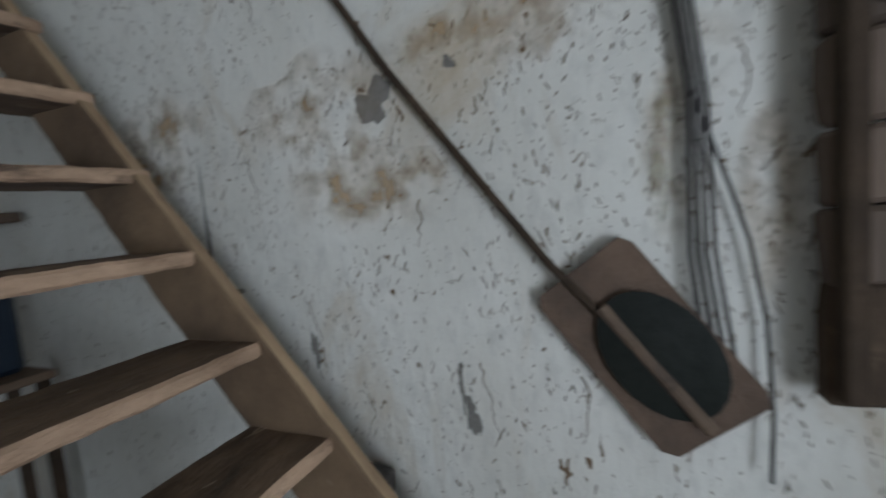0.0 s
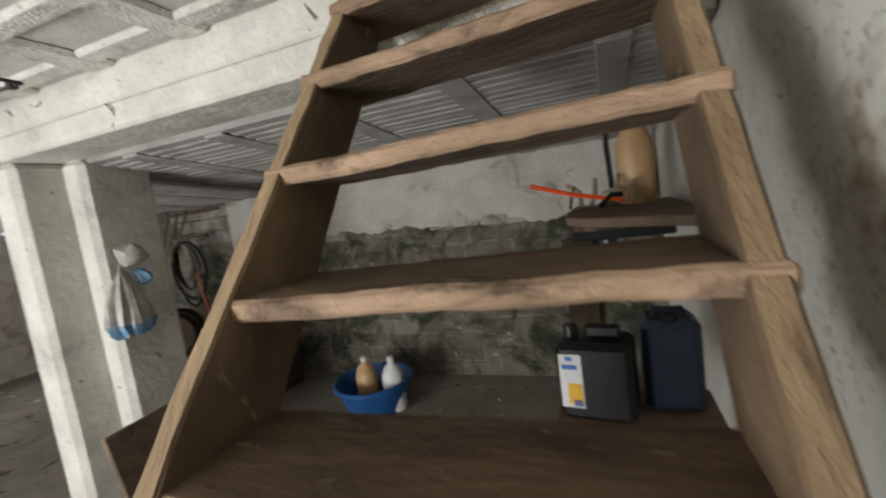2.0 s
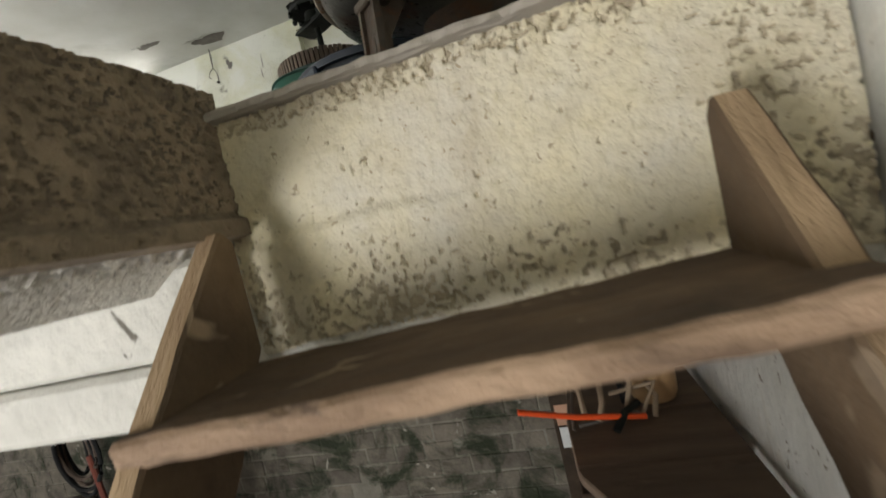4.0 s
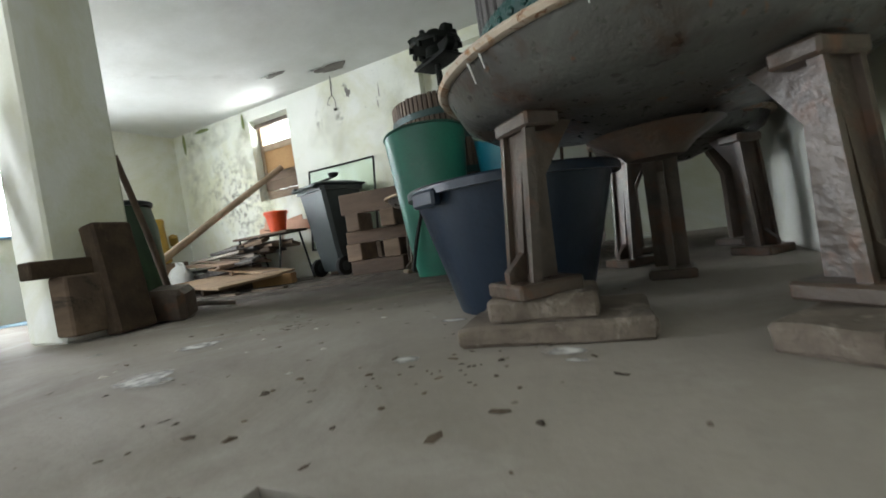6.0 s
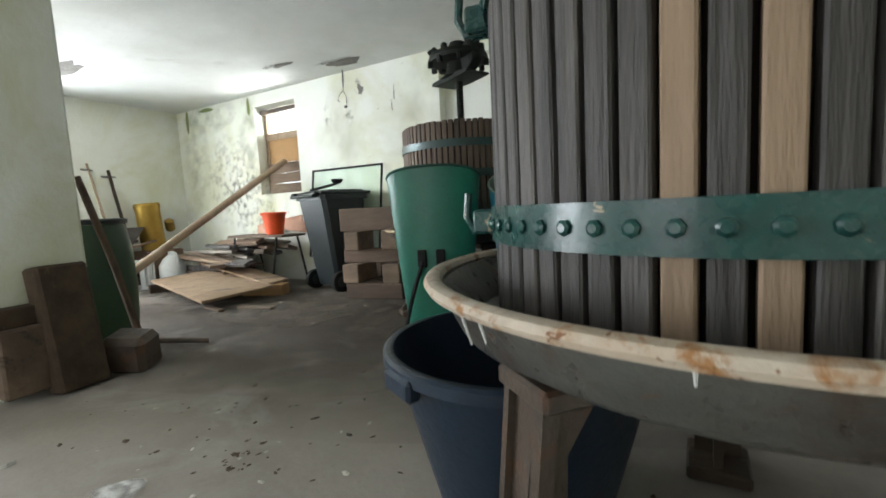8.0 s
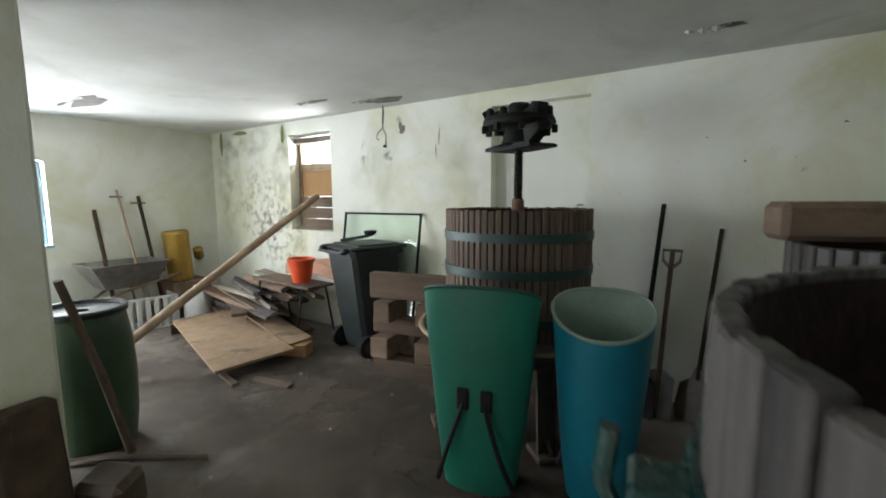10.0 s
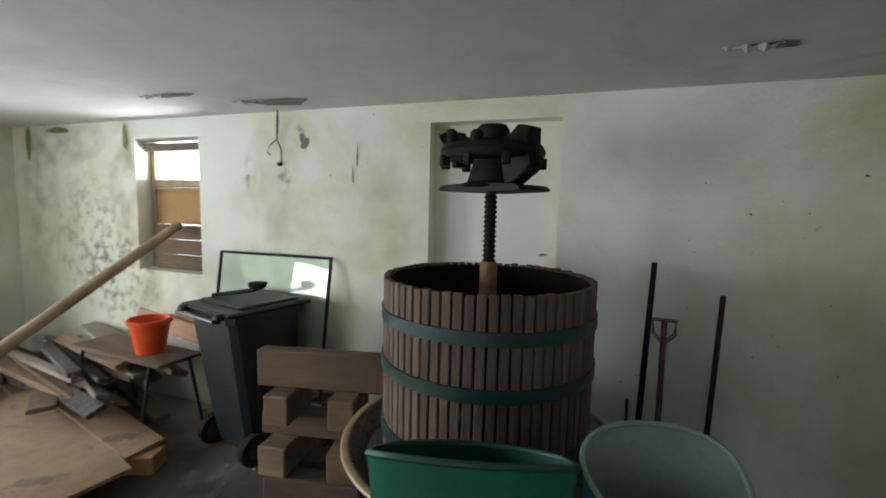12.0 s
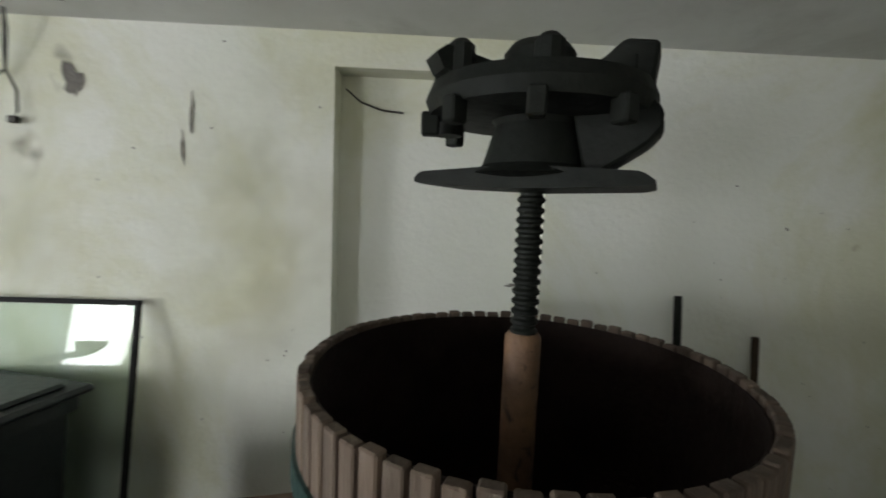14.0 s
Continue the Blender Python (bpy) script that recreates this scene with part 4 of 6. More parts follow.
SOIL = material("brown_soil_fleck", (0.15, 0.105, 0.068), (0.085, 0.06, 0.04), 30, 0.95, bump=0.3, grain=60)
RUSTSTAIN = filmy(material("rusty_seep_stain", (0.44, 0.31, 0.17), (0.36, 0.26, 0.15), 8, 0.95, bump=0.3, grain=50), 0.42, 0.72, 14, 0.5, 0.7)
BARE = material("bare_dark_render", (0.20, 0.19, 0.17), (0.14, 0.13, 0.115), 9, 0.95, bump=1.0, grain=40)
OCHRE = material("ochre_damp_stain", (0.60, 0.57, 0.45), (0.52, 0.49, 0.38), 9, 0.95, bump=0.4, grain=35)
filmy(OCHRE, 0.40, 0.66, 12)
MOULD = filmy(material("faint_yellow_mould", (0.60, 0.57, 0.32), (0.52, 0.52, 0.33), 8, 0.95, bump=0.3, grain=50), 0.36, 0.85, 3.5, 0.7, 0.42)
DAMP = filmy(material("yellow_green_mould", (0.46, 0.44, 0.22), (0.36, 0.37, 0.19), 8, 0.95, bump=0.3, grain=50), 0.38, 0.8, 6, 0.6, 0.55)
GRIME = filmy(material("grey_brown_wall_grime", (0.36, 0.33, 0.26), (0.28, 0.26, 0.20), 8, 0.95, bump=0.3, grain=50), 0.46, 0.75, 13, 0.5, 0.6)
for k, (x, y, rx, ry) in enumerate(((-3.02, 3.60, 0.17, 0.10), (-3.55, 3.30, 0.12, 0.05), (-5.2, 2.2, 0.35, 0.09), (-0.55, 3.30, 0.10, 0.03))):
    bm = bmesh.new()
    splat(bm, (x, y, ZC - 0.004), (1, 0, 0), (0, 1, 0), rx, ry, k + 3)
    tagged(part("ceiling_damage", bm, BARE), "bare patch where ceiling plaster fell off", "plaster damage", "ceiling damage", "structure")
    bm = bmesh.new()
    n = 10
    a = [bm.verts.new((x - rx * 1.3 + 2 * rx * i / n - 0.05, y - ry * 0.9 + 0.02 * math.sin(i * 2.1 + k), ZC - 0.005)) for i in range(n + 1)]
    b = [bm.verts.new((x - rx * 1.3 + 2 * rx * i / n - 0.05, y - ry * 1.4 + 0.015 * math.sin(i * 1.3), ZC - 0.012 - 0.035 * math.sin(math.pi * i / n) * (0.6 + 0.4 * math.sin(i * 1.9)))) for i in range(n + 1)]
    for i in range(n):
        bm.faces.new((a[i], a[i + 1], b[i + 1], b[i]))
    tagged(part("plaster_flake", bm, CEIL_UP), "curled flake of plaster hanging from the ceiling", "plaster flake", "plaster flakes")
wall_marks = [(-3.06, 2.05, 0.05, 0.10, GRIME), (-3.03, 2.02, 0.03, 0.06, BARE), (-3.20, 1.77, 0.07, 0.09, GRIME), (-2.617, 1.915, 0.006, 0.07, BARE), (-2.65, 1.80, 0.005, 0.06, BARE), (-3.5, 1.80, 0.06, 0.16, GRIME),
              (-1.42, 1.33, 0.03, 0.006, BARE), (0.016, 1.787, 0.008, 0.007, BARE), (-0.42, 1.6, 0.006, 0.006, BARE), (0.28, 2.08, 0.008, 0.10, BARE), (0.25, 2.17, 0.03, 0.02, BARE),
              (-5.85, 1.6, 0.28, 0.85, DAMP), (-5.4, 2.10, 0.55, 0.22, DAMP), (-4.76, 1.75, 0.24, 0.65, DAMP), (-5.2, 1.3, 0.5, 0.6, GRIME), (-4.85, 0.95, 0.45, 0.5, GRIME), (-4.3, 0.85, 0.5, 0.28, MOULD),
              (-3.35, 1.35, 0.4, 0.8, MOULD), (-2.4, 1.55, 0.5, 0.75, MOULD), (-5.97, 2.08, 0.03, 0.16, MOSS), (-4.74, 2.1, 0.025, 0.11, MOSS), (-5.55, 2.18, 0.14, 0.025, MOSS)]
for k, (x, z, rx, rz, mt) in enumerate(wall_marks):
    bm = bmesh.new()
    y = YN - 0.003 if not NX0 < x < NX1 else YN + 0.107
    splat(bm, (x, y - 0.0004 * k, z), (1, 0, 0), (0, 0, 1), rx, rz, k + 40, jag=0.4 if mt == BARE else 0.15)
    tagged(part("wall_mark", bm, mt), "damp or chipped mark on the plaster wall", "wall mark", "wall marks", "structure")
rnd = random.Random(90)
vs, fs = [], []
for _ in range(110):
    x, z, s = rnd.uniform(-3.9, XE_UP - 0.05), rnd.triangular(0.3, 2.2, 1.0), rnd.uniform(0.0012, 0.0042)
    if NX0 - 0.02 < x < NX1 + 0.02:
        continue
    b = len(vs)
    st = rnd.uniform(0.5, 2.0)
    vs += [(x + s * st * math.cos(a) * rnd.uniform(0.6, 1.2), YN - 0.0018, z + s * math.sin(a) * rnd.uniform(0.6, 1.2)) for a in [i * 1.047 for i in range(6)]]
    fs.append(tuple(range(b, b + 6)))
me = bpy.data.meshes.new("plaster_chips")
me.from_pydata(vs, [], fs)
me.materials.append(BARE)
tagged(new("plaster_chips", me), "small grey chips in the white plaster wall", "plaster", "", "stuff")
bm = bmesh.new()
tube(bm, [(-3.20, 3.78, ZC), (-3.20, 3.79, 2.16), (-3.24, 3.82, 2.04)], 0.004, 6)
tube(bm, [(-3.24, 3.82, 2.04), (-3.30, 3.82, 2.0), (-3.32, 3.82, 1.95), (-3.29, 3.82, 1.93)], 0.004, 6)
tube(bm, [(-3.20, 3.78, ZC), (-3.225, 3.80, 2.12), (-3.24, 3.82, 2.04), (-3.205, 3.82, 1.97), (-3.205, 3.82, 1.90), (-3.22, 3.82, 1.87)], 0.004, 6)
box(bm, 0.03, 0.025, 0.025, Matrix.Translation((-3.22, 3.82, 1.87)), 0.004)
tagged(part("hanging_wire", bm, CABLE), "bare dark wire hanging from the ceiling", "wire")
bm = bmesh.new()
tube(bm, [(NX0 + 0.02, YN + 0.10, 2.06), (NX0 + 0.08, YN + 0.09, 2.01), (NX0 + 0.16, YN + 0.095, 1.985), (NX0 + 0.24, YN + 0.1, 1.98)], 0.004, 6)
tagged(part("niche_wire", bm, CABLE), "short dark wire at the top of the niche", "wire")


def crumbs(name, mat, label, spots, seed, smin, smax, zf, flat=0.5):
    """Loose bits scattered about (x, y, spread, count) spots."""
    rnd = random.Random(seed)
    vs, fs = [], []
    for x, y, sp, n in spots:
        for _ in range(n):
            s = rnd.uniform(smin, smax) * (1.0 if rnd.random() < 0.8 else 1.7)
            cx, cy, a = rnd.gauss(x, sp), rnd.gauss(y, sp), rnd.uniform(0, 6.28)
            if not (XW + 0.05 < cx < XE - 0.1):
                continue
            b = len(vs)
            st = rnd.uniform(0.6, 2.2)
            for k in range(5):
                t = a + k * 1.2566 + rnd.uniform(-0.3, 0.3)
                r = s * rnd.uniform(0.7, 1.2)
                px, py = r * math.cos(t - a) * st, r * math.sin(t - a)
                vs.append((cx + px * math.cos(a) - py * math.sin(a), cy + px * math.sin(a) + py * math.cos(a), zf + 0.001))
            vs.append((cx, cy, zf + s * flat * rnd.uniform(0.4, 1)))
            fs += [(b + k, b + (k + 1) % 5, b + 5) for k in range(5)]
    me = bpy.data.meshes.new(name)
    me.from_pydata(vs, [], fs)
    me.materials.append(mat)
    return tagged(new(name, me), label, "debris", "", "stuff")


crumbs("plaster_crumbs", RUBBLE, "white crumbs of fallen plaster on the floor", [(-2.75, 2.95, 0.22, 45), (-2.35, 2.75, 0.25, 30), (-3.2, 3.1, 0.2, 30), (-2.4, 2.45, 0.3, 16), (-5.6, 2.6, 0.35, 200), (-4.9, 3.3, 0.35, 80), (-1.4, 0.8, 0.25, 14), (-2.0, 1.6, 0.5, 35)], 5, 0.004, 0.012, 0)
crumbs("dirt_crumbs", LITTER, "dark leaf litter and dirt on the floor", [(-1.4, 1.0, 0.05, 22), (-1.55, 1.2, 0.5, 40), (-2.2, 1.9, 0.6, 110), (-0.5, 0.5, 0.15, 60), (-2.9, 2.7, 0.5, 200), (-4.2, 3.0, 0.6, 200), (-1.3, 2.0, 0.5, 90), (-0.9, 0.35, 0.4, 40)], 6, 0.003, 0.0075, 0, 0.35)
WHITESPOT = material("white_spot", (0.82, 0.82, 0.81), (0.70, 0.69, 0.67), 14, 0.95, bump=0.3, grain=60)
filmy(WHITESPOT, 0.25, 0.6, 30, 0.5, 0.95)
# small white patches that fade out towards their rims
for k, (x, y, r) in enumerate(((-0.63, 0.57, 0.022), (-0.29, 0.62, 0.026), (-0.68, 0.94, 0.024), (-0.26, 0.565, 0.012), (-1.58, 0.72, 0.05), (-1.34, 0.41, 0.06))):
    bm = bmesh.new()
    splat(bm, (x, y, 0.008), (1, 0, 0), (0, 1, 0), r * 1.7, r * 1.2, k + 70, jag=0.3)
    tagged(part("dust_patch", bm, WHITESPOT), "small white patch on the floor", "dust", "dust patches")


# brown dirt, darkened and widened for the light falling off to the north
DIMDIRT = material("trodden_dimmed_dirt", (0.118, 0.091, 0.067), (0.072, 0.056, 0.041), 3, 0.95, bump=0.5, grain=40, stain=(0.165, 0.145, 0.122), stain_scale=1.8, stain_at=0.53, soft=0.22)
filmy(DIMDIRT, 0.05, 0.5, 4, 0.85, 0.85)
for k, (x, y, rx, ry) in enumerate(((-1.7, 2.55, 2.3, 1.45), (-3.0, 2.45, 2.2, 1.45), (-4.5, 2.6, 1.7, 1.3), (-0.7, 2.8, 1.2, 1.2))):
    bm = bmesh.new()
    splat(bm, (x, y, 0.003 + 0.001 * k), (1, 0, 0), (0, 1, 0), rx, ry, k + 200, n=90, jag=0.06)
    tagged(part("dirt_layer", bm, DIMDIRT), "trodden brown dirt on the concrete floor, darkened for weaker light", "dirt", "", "stuff")

# ---- round the boarded window ----
def wheelie_bin(m):
    b = thing("wheelie_bin", "charcoal wheeled rubbish bin with closed lid by the wall", "bin", m)
    bm = bmesh.new()
    rings = []
    for z, hw, hd, dy in ((0.05, 0.185, 0.17, 0.05), (0.30, 0.20, 0.195, 0.03), (0.90, 0.228, 0.25, 0.0), (0.90, 0.25, 0.275, 0.0), (0.945, 0.25, 0.275, 0.0)):
        c = 0.035
        rings.append([bm.verts.new((x, y + dy, z)) for x, y in ((-hw + c, -hd), (hw - c, -hd), (hw, -hd + c), (hw, hd - c), (hw - c, hd), (-hw + c, hd), (-hw, hd - c), (-hw, -hd + c))])
    for p, q in zip(rings, rings[1:]):
        for k in range(8):
            bm.faces.new((p[k], p[(k + 1) % 8], q[(k + 1) % 8], q[k]))
    bm.faces.new(rings[0])
    bm.faces.new(rings[-1])
    part("body", bm, BINPL, b)
    bm = bmesh.new()
    box(bm, 0.54, 0.58, 0.028, Matrix.Translation((0, 0.0, 0.962)), 0.012)
    box(bm, 0.44, 0.42, 0.022, Matrix.Translation((0, 0.02, 0.982)), 0.01)
    for s in (-1, 1):
        box(bm, 0.05, 0.09, 0.04, Matrix.Translation((s * 0.19, -0.285, 0.955)), 0.01)
    part("lid", bm, BINPL, b)
    bm = bmesh.new()
    tube(bm, [(-0.2, -0.30, 0.93), (-0.2, -0.335, 0.935), (0.2, -0.335, 0.935), (0.2, -0.30, 0.93)], 0.013)
    part("handle", bm, BINPL, b)
    for s in (-1, 1):
        bm = bmesh.new()
        lathe(bm, [(0.05, -0.025), (0.098, -0.025), (0.10, -0.015), (0.10, 0.015), (0.098, 0.025), (0.05, 0.025)], 24, Matrix.Translation((s * 0.225, -0.12, 0.10)) @ Matrix.Rotation(math.pi / 2, 4, "Y"))
        w = part("wheel", bm, RUBBER, b)
        bm = bmesh.new()
        lathe(bm, [(0.0, -0.03), (0.052, -0.028), (0.052, 0.028), (0.0, 0.03)], 16, Matrix.Translation((s * 0.225, -0.12, 0.10)) @ Matrix.Rotation(math.pi / 2, 4, "Y"))
        part("wheel_hub", bm, BINPL, w)


wheelie_bin(pose(-3.215, 3.50, 0, 0, 0, -14))
bm = bmesh.new()
tube(bm, [(-3.42, 3.42, 1.005), (-3.27, 3.46, 1.03), (-3.14, 3.49, 1.055)], 0.014)
lathe(bm, [(0.018, 0.0), (0.05, 0.02), (0.06, 0.045), (0.05, 0.05)], 14, Matrix.Translation((-3.13, 3.495, 1.05)))
tagged(part("ladle", bm, RUBBER), "black long-handled scoop lying on the bin lid", "scoop")

gl = thing("glass_sheet", "black framed sheet of glass leaning against the wall", "glass pane", pose(-3.25, 3.645, 0.30, -9, 0, 2))
for nm, sx, sz, x, z in (("frame_top", 0.93, 0.018, 0, 0.949), ("frame_bottom", 0.93, 0.018, 0, 0.009), ("frame_side", 0.018, 0.922, -0.456, 0.479), ("frame_side", 0.018, 0.922, 0.456, 0.479)):
    bm = bmesh.new()
    box(bm, sx, 0.022, sz, Matrix.Translation((x, 0, z)), 0.003)
    part(nm, bm, RUBBER, gl)
bm = bmesh.new()
box(bm, 0.90, 0.006, 0.925, Matrix.Translation((0, 0, 0.479)))
part("pane", bm, GLASS, gl).visible_shadow = False
plain("support_block", PLANK, "wooden block carrying the glass sheet", "block", pose(-3.12, 3.70, 0.15), 0.75, 0.16, 0.30, 0.01)

# timber stack
for lab, sx, sy, sz, x, y, z, rz in (
        ("long brown timber on top of the stack", 1.02, 0.09, 0.205, -2.37, 3.33, 0.695, 12), ("sawn block in the timber stack", 0.14, 0.30, 0.165, -2.70, 3.25, 0.51, 10), ("sawn block in the timber stack", 0.14, 0.30, 0.165, -2.36, 3.32, 0.51, 14),
        ("long timber inside the stack", 0.92, 0.13, 0.125, -2.42, 3.36, 0.365, 11), ("sawn block in the timber stack", 0.16, 0.34, 0.165, -2.73, 3.27, 0.22, 8), ("sawn block in the timber stack", 0.16, 0.34, 0.165, -2.36, 3.34, 0.22, 13),
        ("long timber at the bottom of the stack", 0.9, 0.14, 0.137, -2.45, 3.42, 0.0685, 12), ("timber at the bottom of the stack", 0.55, 0.12, 0.137, -2.50, 3.20, 0.0685, 9)):
    plain("timber", TIMBER if sz > 0.2 or sx > 0.5 else PLANK, lab, "timber", pose(x, y, z, 0, 0, rz), sx, sy, sz, 0.008, "", "stacked timbers")

# bench, bucket, boards
bench = thing("trestle_bench", "grey low folding trestle bench with thin metal legs", "bench", pose(-4.12, 3.40, 0, 0, 0, -4))
bm = bmesh.new()
box(bm, 0.95, 0.30, 0.025, Matrix.Translation((0, 0, 0.560)), 0.004)
part("top", bm, PLANK, bench)
for x in (-0.36, 0.36):
    for s in (-1, 1):
        bm = bmesh.new()
        tube(bm, [(x, s * 0.13, 0.55), (x + s * 0.10, s * 0.16, 0.0)], 0.011)
        part("leg", bm, RUBBER, bench)
for x, y, sx, rz, ry, lab in ((-4.05, 3.66, 0.85, -3, 6, "pinkish painted board behind the bench"), (-4.25, 3.72, 0.7, 4, -8, "pinkish board leaning on the wall")):
    plain("pink_board", PINKWOOD, lab, "board", pose(x, y, 0.66, -14, ry, rz), sx, 0.025, 0.12, 0.004, "", "pink boards")
bu = tub("bucket", "bright orange plastic bucket on the bench", pose(-3.945, 3.385, 0.573), 0.085, 0.125, 0.235, ORANGEPL, 0.008, 28, "bucket")
bm = bmesh.new()
tube(bm, [(0.13 * math.cos(a), 0.02, 0.215 - 0.10 * math.sin(a)) for a in [math.pi * k / 10 for k in range(11)]], 0.0035, 6)
part("bail", bm, STEEL, bu)

rnd = random.Random(21)
for k in range(16):
    L_ = rnd.uniform(0.9, 1.7)
    x, y = -4.95 + rnd.uniform(-0.35, 0.4), 3.12 + 0.045 * k + rnd.uniform(-0.05, 0.05)
    if k > 11:
        y = 3.3 + rnd.uniform(-0.1, 0.25)
    lvl = 0.03 + 0.055 * (k % 5) + (0.12 if k > 11 else 0)
    plain("heap_plank", PLANK if k % 3 else GREYWOOD, "old grey-brown plank lying in the heap", "plank",
          pose(x, min(y, 3.72), lvl, rnd.uniform(-6, 6), rnd.uniform(-4, 4), rnd.uniform(-32, -4)), L_, rnd.uniform(0.08, 0.16), rnd.uniform(0.025, 0.06), 0.005, "", "heap of planks")
for k in range(15):
    plain("heap_plank", (GREYWOOD, PLANK, WEATHERED)[k % 3], "split grey plank on top of the heap", "plank",
          pose(-4.62 + rnd.uniform(-0.3, 0.25), 3.18 + 0.034 * k, 0.28 + 0.05 * (k % 4) + 0.008 * k, rnd.uniform(-25, 25), rnd.uniform(-3, 5), rnd.uniform(-22, -9)), rnd.uniform(0.9, 1.45), rnd.uniform(0.06, 0.12), rnd.uniform(0.02, 0.045), 0.005, "", "heap of planks")
plain("support_timber", DARKWOOD, "dark timber under the chipboard sheets", "timber", pose(-4.2, 2.95, 0.045, 0, 0, 62), 0.7, 0.10, 0.09, 0.006)
plain("support_timber", DARKWOOD, "dark timber under the chipboard sheets", "timber", pose(-5.1, 3.0, 0.045, 0, 0, 70), 0.6, 0.10, 0.09, 0.006)
plain("chipboard_sheet", OSB, "tan chipboard sheet lying tilted on the floor", "board", pose(-4.33, 2.82, 0.125, 3, 2, -15), 1.58, 0.62, 0.025, 0.003)
plain("chipboard_strip", OSB, "narrow tan chipboard strip on the heap", "board", pose(-4.30, 3.19, 0.20, 5, 6, -10), 1.45, 0.22, 0.022, 0.003)
plain("drawer_box", CARD, "shallow open brown box lying on the floor", "box", pose(-3.72, 3.02, 0.055, 0, 0, 22), 0.42, 0.14, 0.11, 0.006)
plain("floor_slat", PLANK, "short broken slat on the floor", "plank", pose(-3.28, 2.55, 0.012, 0, 0, 8), 0.36, 0.06, 0.022, 0.004)
plain("floor_slat", PLANK, "short broken slat on the floor", "plank", pose(-3.62, 2.40, 0.012, 0, 0, -12), 0.30, 0.05, 0.022, 0.004)

bm = bmesh.new()
tube(bm, [(-4.43, 1.71, 0.04), (-4.34, 2.80, 0.73), (-4.25, 3.88, 1.41)], 0.040, 12, 0.036)
tagged(part("leaning_pole", bm, PALEWOOD), "long round wooden pole leaning in the window", "pole")

# ---- west wall ----
bc = thing("brass_sprayer", "dull brass tank leaning against the white wall", "tank", pose(-5.95, 3.22, 0.42, 4, 0, 0))
bm = bmesh.new()
lathe(bm, [(0.11, 0), (0.135, 0.02), (0.135, 0.50), (0.145, 0.56), (0.13, 0.59), (0.12, 0.58)], 24)
part("tank", bm, BRASS, bc)
bm = bmesh.new()
lathe(bm, [(0.04, 0), (0.055, 0.02), (0.055, 0.14), (0.03, 0.16)], 14, pose(-0.02, 0.25, 0.22, 15, 25, 0))
part("pump", bm, BRASS, bc)
plain("sprayer_stand", PLANK, "wooden crate under the brass tank", "crate", pose(-5.95, 3.26, 0.21), 0.34, 0.44, 0.42, 0.01)
jg = thing("white_jug", "dusty white plastic canister on the floor", "canister", pose(-5.5, 3.16, 0))
bm = bmesh.new()
lathe(bm, [(0.13, 0), (0.145, 0.03), (0.145, 0.24), (0.09, 0.33), (0.035, 0.37), (0.035, 0.41)], 20)
part("body", bm, WHITEPL, jg)
bm = bmesh.new()
tube(bm, [(0.03, 0, 0.40), (0.09, 0, 0.39), (0.12, 0, 0.32), (0.12, 0, 0.26)], 0.014)
part("handle", bm, WHITEPL, jg)
cr = thing("white_crate", "white slatted plastic crate on the floor", "crate", pose(-5.72, 2.70, 0, 0, 0, 82))
for k in range(7):
    bm = bmesh.new()
    box(bm, 0.045, 0.015, 0.30, Matrix.Translation((-0.24 + 0.08 * k, -0.16, 0.17)), 0.003)
    part("slat", bm, WHITEPL, cr)
for nm, sx, sy, sz, x, y, z in (("rail", 0.56, 0.02, 0.03, 0, -0.16, 0.335), ("base", 0.56, 0.34, 0.02, 0, 0, 0.012), ("side", 0.02, 0.34, 0.32, -0.28, 0, 0.18), ("side", 0.02, 0.34, 0.32, 0.28, 0, 0.18)):
    bm = bmesh.new()
    box(bm, sx, sy, sz, Matrix.Translation((x, y, z)), 0.003)
    part(nm, bm, WHITEPL, cr)
wb = thing("wheelbarrow", "grey steel wheelbarrow standing by the wall", "wheelbarrow", pose(-5.88, 2.60, 0, 0, 0, 90))
bm = bmesh.new()
rings = [[bm.verts.new(p) for p in ((-a, -b, z), (a, -b, z), (a, b, z), (-a, b, z))] for a, b, z in ((0.22, 0.16, 0.46), (0.36, 0.27, 0.72), (0.345, 0.255, 0.72), (0.21, 0.15, 0.47))]
for p, q in zip(rings, rings[1:]):
    for k in range(4):
        bm.faces.new((p[k], p[(k + 1) % 4], q[(k + 1) % 4], q[k]))
bm.faces.new(rings[0])
bm.faces.new(rings[-1])
part("tray", bm, STEEL, wb)
for s in (-1, 1):
    bm = bmesh.new()
    tube(bm, [(0.5, s * 0.2, 0.55), (-0.1, s * 0.18, 0.42), (-0.5, s * 0.06, 0.2)], 0.015)
    part("shaft", bm, PLANK, wb)
    bm = bmesh.new()
    tube(bm, [(0.12, s * 0.19, 0.46), (0.2, s * 0.19, 0.0)], 0.013)
    part("leg", bm, STEEL, wb)
bm = bmesh.new()
lathe(bm, [(0.12, -0.03), (0.17, -0.03), (0.18, 0), (0.17, 0.03), (0.12, 0.03)], 20, Matrix.Translation((-0.45, 0, 0.18)) @ Matrix.Rotation(math.pi / 2, 4, "X"))
part("wheel", bm, RUBBER, wb)


